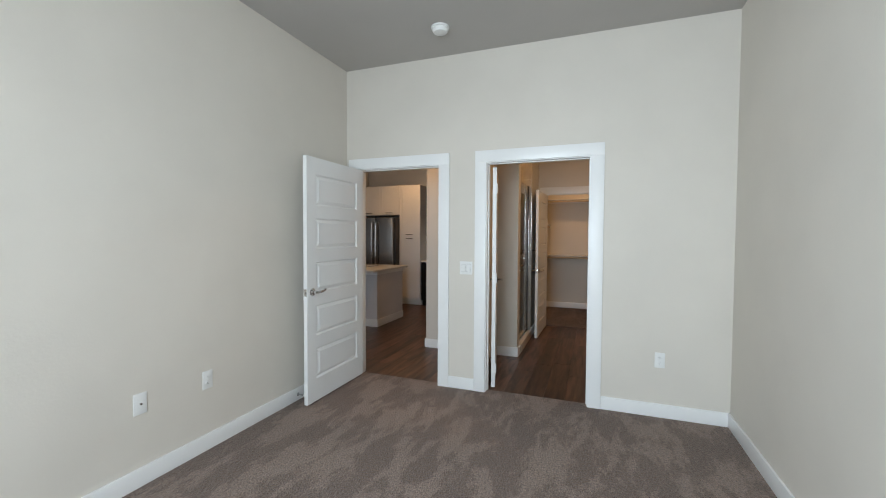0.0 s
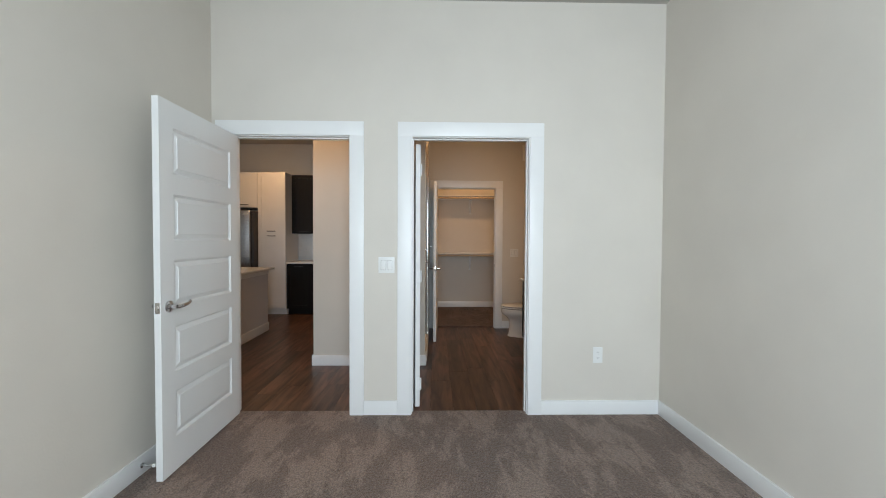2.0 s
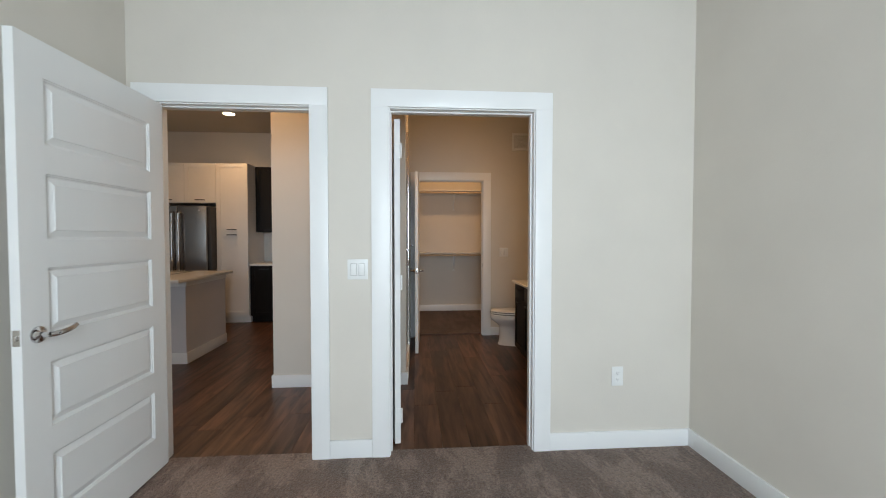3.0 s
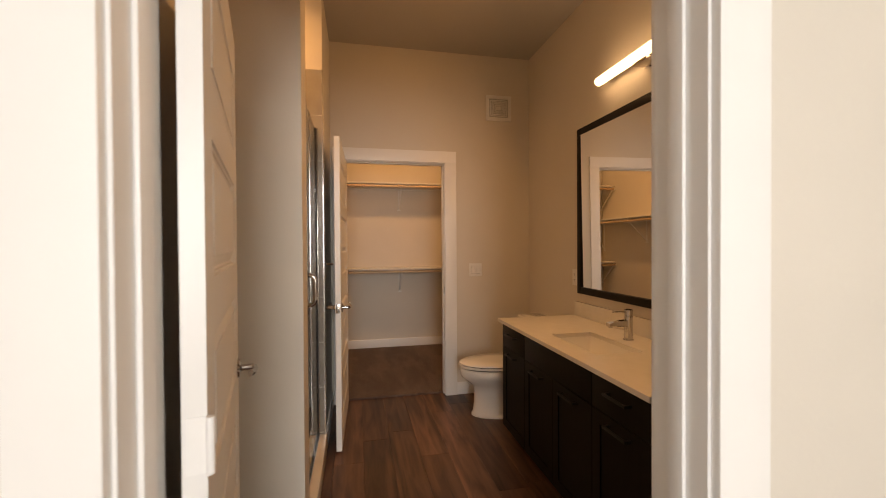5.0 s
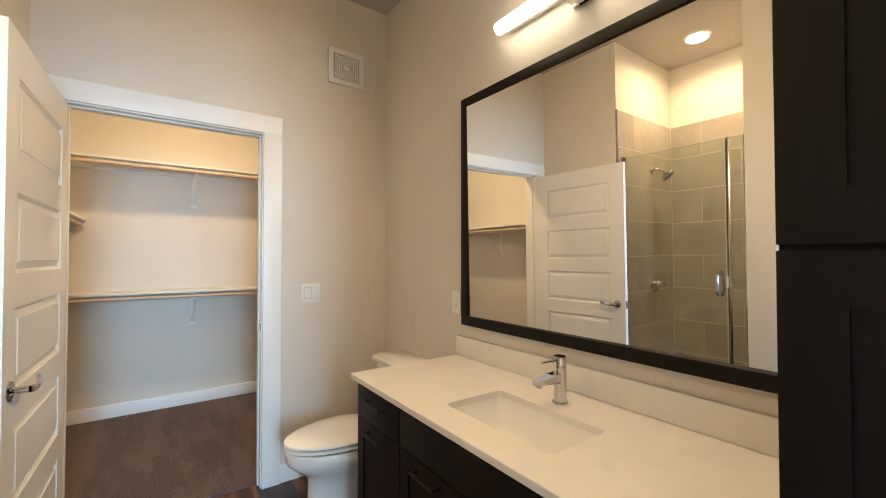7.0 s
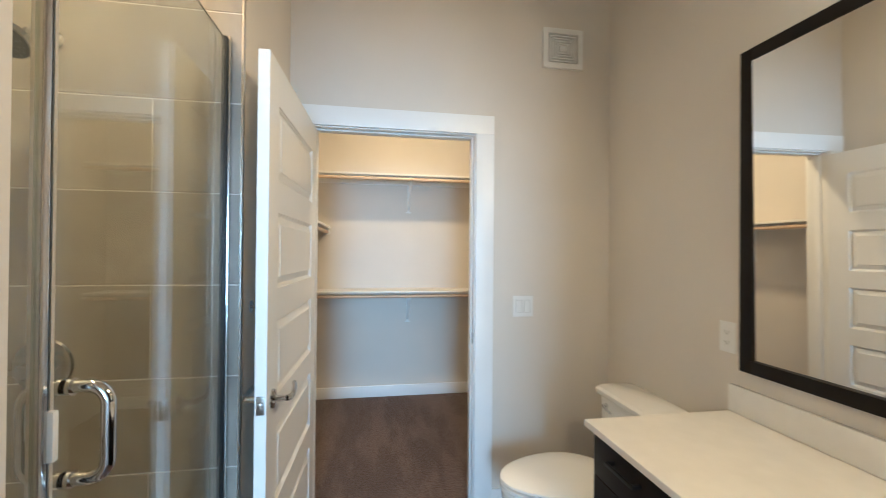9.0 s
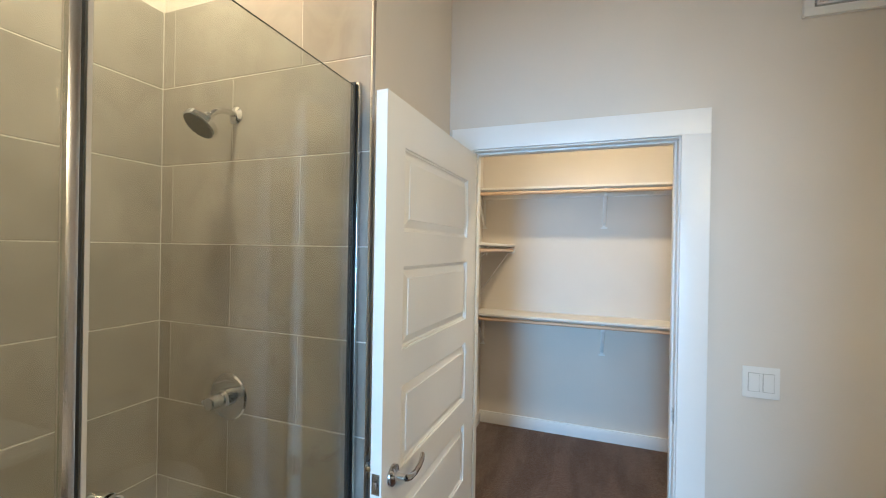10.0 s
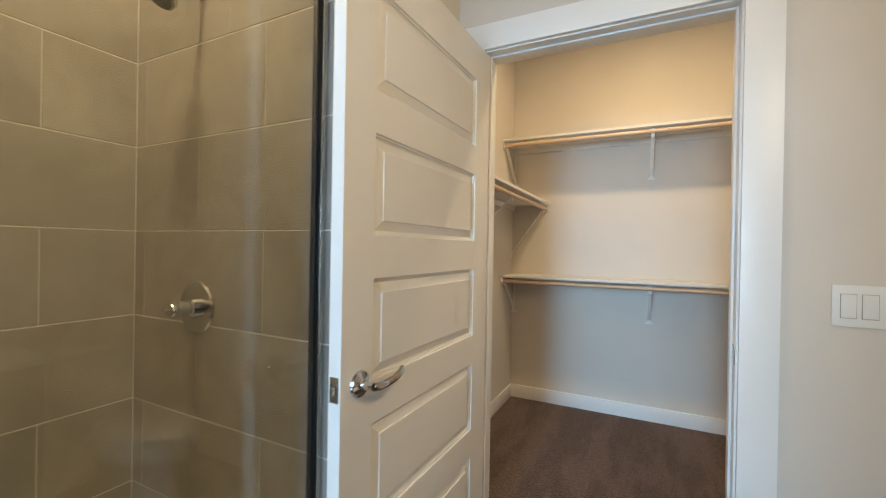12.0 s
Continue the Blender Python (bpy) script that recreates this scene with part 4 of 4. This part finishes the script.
BY = 8.199
for z, label in ((2.10, "upper white closet shelf with beech hanging rod"), (1.047, "lower white closet shelf with beech hanging rod")):
    closet_shelf(-1.124, BY - 0.3, RX - 0.001, BY, z, ((-1.124, BY - 0.278, z - 0.046), (RX - 0.001, BY - 0.278, z - 0.046)), [(-0.09, BY), (-1.105, BY)], (0, -1, 0), label)
closet_shelf(-1.124, 6.6, -0.824, BY - 0.001, 1.63, ((-0.85, 6.6, 1.58), (-0.85, BY - 0.001, 1.58)), [(-1.124, 7.3), (-1.124, 8.16, 0.42)], (1, 0, 0), "white side-wall closet shelf with beech hanging rod")

# ---- kitchen ----


def front_y(parent, name, x0, x1, z0, z1, y, material, handle=None, rail=0.06):
    """Shaker front facing -y."""
    g, t = 0.0015, 0.019
    x0, x1, z0, z1 = x0 + g, x1 - g, z0 + g, z1 - g
    f = part(name, boxes((x0, y - t, z0, x0 + rail, y, z1), (x1 - rail, y - t, z0, x1, y, z1), (x0 + rail, y - t, z0, x1 - rail, y, z0 + rail), (x0 + rail, y - t, z1 - rail, x1 - rail, y, z1)), material, parent)
    part("panel", boxes((x0 + rail, y - t + 0.007, z0 + rail, x1 - rail, y, z1 - rail)), material, f)
    if handle:
        hx, hz = handle
        part("handle", boxes((hx - 0.07, y - t - 0.03, hz - 0.006, hx + 0.07, y - t - 0.02, hz + 0.006), (hx - 0.065, y - t - 0.021, hz - 0.005, hx - 0.055, y - t, hz + 0.005), (hx + 0.055, y - t - 0.021, hz - 0.005, hx + 0.065, y - t, hz + 0.005)), BLACK, f, "matte black bar handle")


pantry = thing("pantry_cabinet", (-3.5, 7.73, 0), "tall white shaker pantry cabinet with black handles", "cabinet")
part("body", boxes((-3.728, 7.42, 0.11, -3.27, 8.048, 2.41), (-3.728, 7.48, 0, -3.27, 8.048, 0.11)), WHITECAB, pantry)
front_y(pantry, "door", -3.728, -3.27, 1.385, 2.41, 7.4195, WHITECAB, (-3.5, 1.42))
front_y(pantry, "door", -3.728, -3.27, 0.12, 1.38, 7.4195, WHITECAB, (-3.5, 1.34))
over = thing("wall_cabinet", (-4.27, 7.73, 1.82), "white shaker cabinet over the fridge", "cabinet")
part("end_panel", boxes((-4.588, 7.3, 0, -4.551, 8.048, 1.8145)), WHITECAB, over, "white fridge end panel")
part("body", boxes((-4.828, 7.42, 1.815, -3.73, 8.048, 2.41)), WHITECAB, over)
front_y(over, "door", -4.8, -4.18, 1.82, 2.41, 7.4195, WHITECAB, (-4.42, 1.86))
front_y(over, "door", -4.18, -3.73, 1.82, 2.41, 7.4195, WHITECAB, (-3.95, 1.86))

fr = thing("refrigerator", (-4.14, 7.6, 0), "stainless french-door refrigerator with dark sides", "refrigerator")
part("body", boxes((-4.548, 7.25, 0.02, -3.735, 8.0, 1.75), bevel=0.006), mat("fridge_side_charcoal", (0.03, 0.03, 0.032), 0.45, vary=0.1), fr, "charcoal cabinet body")
for x0, x1 in ((-4.545, -4.168), (-4.162, -3.765)):
    part("door", boxes((x0, 7.175, 0.72, x1, 7.247, 1.758), bevel=0.01, seg=3), STEEL, fr, "brushed stainless door")
part("freezer_drawer", boxes((-4.545, 7.175, 0.08, -3.765, 7.247, 0.71), bevel=0.01, seg=3), STEEL, fr, "brushed stainless freezer drawer")
for x in (-4.212, -4.118):
    part("handle", sweep([(x, 7.177, 0.80), (x, 7.125, 0.83), (x, 7.115, 1.2), (x, 7.125, 1.64), (x, 7.177, 1.67)], 0.017, 14), CHROME, fr, "bowed stainless handle")
part("handle", sweep([(-4.46, 7.177, 0.62), (-4.43, 7.12, 0.62), (-4.15, 7.112, 0.62), (-3.83, 7.12, 0.62), (-3.8, 7.177, 0.62)], 0.015, 14), CHROME, fr)
part("badge", rod((-3.86, 7.1745, 1.69), (-3.86, 7.172, 1.69), 0.014, seg=20), NICKEL, fr)

base = thing("base_cabinet", (-2.63, 7.75, 0), "dark espresso kitchen base cabinet", "cabinet")
part("body", boxes((-3.268, 7.47, 0.1, -2.0, 8.04, 0.868), (-3.268, 7.53, 0, -2.0, 8.04, 0.1)), ESPRESSO, base)
for i in range(3):
    front_y(base, "door", -3.268 + i * 0.424, -3.268 + (i + 1) * 0.424, 0.1, 0.866, 7.4695, ESPRESSO, (-3.06 + i * 0.424, 0.82))
solid("kitchen_worktop", boxes((-3.268, 7.43, 0.87, -2.0, 8.04, 0.9), bevel=0.002), QUARTZ, "white quartz kitchen worktop", "countertop", "thing")
upper = thing("wall_cabinet", (-2.63, 7.88, 1.385), "dark espresso kitchen wall cabinet", "cabinet")
part("body", boxes((-3.268, 7.72, 1.385, -2.0, 8.04, 2.41)), ESPRESSO, upper)
for i in range(3):
    front_y(upper, "door", -3.268 + i * 0.424, -3.268 + (i + 1) * 0.424, 1.387, 2.41, 7.7195, ESPRESSO, (-3.06 + i * 0.424, 1.42))

IX, IY = -3.115, 5.43
island = thing("kitchen_island", (-4.0, 5.9, 0), "kitchen island with painted half wall and quartz top", "kitchen island")
part("half_wall", boxes((-5.4, IY, 0, IX, 6.3, 0.84)), ISLANDWALL, island)
part("baseboard", boxes((-5.4, IY - 0.014, 0, IX + 0.014, IY - 0.0005, 0.115), (IX + 0.0005, IY - 0.0005, 0, IX + 0.014, 6.3, 0.115), bevel=0.002), TRIM, island, "white baseboard")
part("apron", boxes((-5.4, IY - 0.012, 0.8, IX + 0.012, IY - 0.0005, 0.858), (IX + 0.0005, IY - 0.0005, 0.8, IX + 0.012, 6.3, 0.858)), TRIM, island)
part("worktop", boxes((-5.45, 5.16, 0.86, -3.03, 6.33, 0.89), bevel=0.003), QUARTZ, island, "white quartz top")
part("sink_rim", boxes((-4.5, 5.80, 0.8895, -3.45, 5.81, 0.8945), (-4.5, 6.2, 0.8895, -3.45, 6.21, 0.8945), (-4.5, 5.81, 0.8895, -4.49, 6.2, 0.8945), (-3.46, 5.81, 0.8895, -3.45, 6.2, 0.8945)), BLACK, island, "dark sink edge")
kf = thing("kitchen_faucet", (-3.82, 5.9, 0.89), "matte black gooseneck pull-down kitchen faucet", "faucet")
part("base", lathe((-3.82, 5.9, 0.89), (0, 0, 1), [(0.028, 0), (0.028, 0.006), (0.019, 0.01), (0.019, 0.11)]), BLACK, kf)
part("neck", sweep([(-3.82, 5.9, 0.99), (-3.82, 5.9, 1.18)] + arc((-3.74, 5.9, 1.18), (-1, 0, 0), (0, 0, 1), 0.08, 0, 160, 12), 0.0165, 12), BLACK, kf)
part("spray_head", rod((-3.665, 5.9, 1.2), (-3.645, 5.9, 1.08), 0.018, 0.026), BLACK, kf)
part("lever", sweep([(-3.84, 5.9, 0.96), (-3.88, 5.88, 0.965), (-3.93, 5.86, 0.975)], 0.008, 10), BLACK, kf)

# faceted cage pendant
px, py = -3.9, 5.95
pd = thing("pendant_lamp", (px, py, H), "bronze faceted wire cage pendant with lit bulb", "pendant lamp")
part("canopy", lathe((px, py, H), (0, 0, -1), [(0.06, 0), (0.06, 0.015), (0.05, 0.02)]), WIRE, pd)
part("cord", rod((px, py, H - 0.02), (px, py, 2.25), 0.005, seg=8), WIRE, pd)
part("socket", lathe((px, py, 2.26), (0, 0, -1), [(0.012, 0), (0.022, 0.03), (0.022, 0.09), (0.018, 0.095)]), WIRE, pd)
part("bulb", lathe((px, py, 2.165), (0, 0, -1), [(0.014, 0), (0.018, 0.03), (0.030, 0.06), (0.032, 0.078), (0.024, 0.1), (0.008, 0.11)]), BULB, pd, "glowing warm bulb").visible_shadow = False
N = 14


def cage_ring(r, z):
    return [Vector((px + r * math.cos(2 * math.pi * i / N), py + r * math.sin(2 * math.pi * i / N), z)) for i in range(N)]


levels = [cage_ring(0.028, 2.26), cage_ring(0.105, 2.09), cage_ring(0.178, 1.965), cage_ring(0.085, 1.855)]
for a, b in zip(levels, levels[1:]):
    for i in range(N):
        part("wire", rod(a[i], b[i], 0.0028, seg=6), WIRE, pd)
for lv in levels[2:]:
    for i in range(N):
        part("wire", rod(lv[i], lv[(i + 1) % N], 0.0028, seg=6), WIRE, pd)
part("shade", lathe((px, py, 2.275), (0, 0, -1), [(0.012, 0), (0.035, 0.018), (0.052, 0.05), (0.049, 0.05), (0.03, 0.018)], 28), WIRE, pd, "bronze metal cap")
part("glass_shade", rings(bmesh.new(), [[Vector((px, py, v.z)) + (v - Vector((px, py, v.z))) * 0.985 for v in lv] for lv in levels], cap=False), GLASS, pd, "clear faceted glass shade", smooth=False).visible_shadow = False

kv = thing("ceiling_vent", (-4.0, 6.3, H), "grey slatted air vent in kitchen ceiling", "vent")
part("frame", boxes((-4.17, 6.18, H - 0.012, -3.83, 6.42, H - 0.001), bevel=0.002), PLASTIC, kv)
for i in range(8):
    part("slat", boxes((-4.14, 6.205 + i * 0.025, H - 0.016, -3.86, 6.218 + i * 0.025, H - 0.0125)), GREYSLOT, kv)

# ---- pieces: shower tiles, backsplash tiles and floor planks ----
shared = {}


def piece(name, w, d, h, at, parent, material, bevel=0.0012):
    key = (name, round(w, 3), round(d, 3), round(h, 3))
    if key not in shared:
        shared[key] = mesh_from(name, boxes((0, 0, 0, w, d, h), bevel=bevel, seg=1), material)
    ob = new(name, shared[key])
    ob.location = at
    ob.parent = parent


G, GV = 0.0036, 0.0019
row = 0
z = TOPZ
while z > 0.06:
    zb = max(0.05, z - ROW)
    a = -1.402 if row % 2 == 1 else -1.695
    cuts = sorted({TX, -0.842, *[c for c in (a - TL, a, a + TL, a + 2 * TL) if TX + 0.01 < c < -0.85]})
    for c0, c1 in zip(cuts, cuts[1:]):
        piece("tile", c1 - c0 - GV, 0.006, z - zb - G, (c0 + GV / 2, TY, zb + G / 2), shower_end, TILE)
    a = 5.43 if row % 2 == 0 else 5.135
    cuts = sorted({4.842, TY, *[c for c in (a - TL, a, a + TL) if 4.86 < c < TY - 0.01]})
    for c0, c1 in zip(cuts, cuts[1:]):
        piece("tile", 0.006, c1 - c0 - GV, z - zb - G, (TX - 0.006, c0 + GV / 2, zb + G / 2), shower_side, TILE)
    z -= ROW
    row += 1

splash = solid("kitchen_backsplash", boxes((-3.268, 8.04, 0.9, -2.0, 8.0495, 1.385)), GROUT, "glossy white small backsplash tiles", "tile wall")
for r in range(6):
    off = 0.08 if r % 2 else 0.0
    for c in range(9):
        x0 = -3.268 + c * 0.15 - off
        x1 = min(x0 + 0.147, -1.996)
        x0 = max(x0, -3.267)
        if x1 - x0 > 0.02:
            piece("tile", x1 - x0, 0.006, 0.077, (x0, 8.035, 0.902 + r * 0.08), splash, BACKTILE)

PW, PL = 0.178, 1.22
rng = random.Random(4)
for x_from, x_to, y_from, y_to in ((-1.129, 0.934, BW + 0.063, CW + 0.055), (-4.9, -1.252, BW + 0.063, 7.44)):
    x = x_from
    while x < x_to - 0.005:
        w = min(PW, x_to - x)
        y = y_from - rng.uniform(0.1, PL)
        while y < y_to:
            a, b = max(y, y_from), min(y + PL, y_to)
            if b - a > 0.03:
                piece("plank", w - 0.0012, b - a - 0.0012, 0.008, (x, a, -0.008), floor_wood, PLANK, 0.0007)
            y += PL
        x += PW
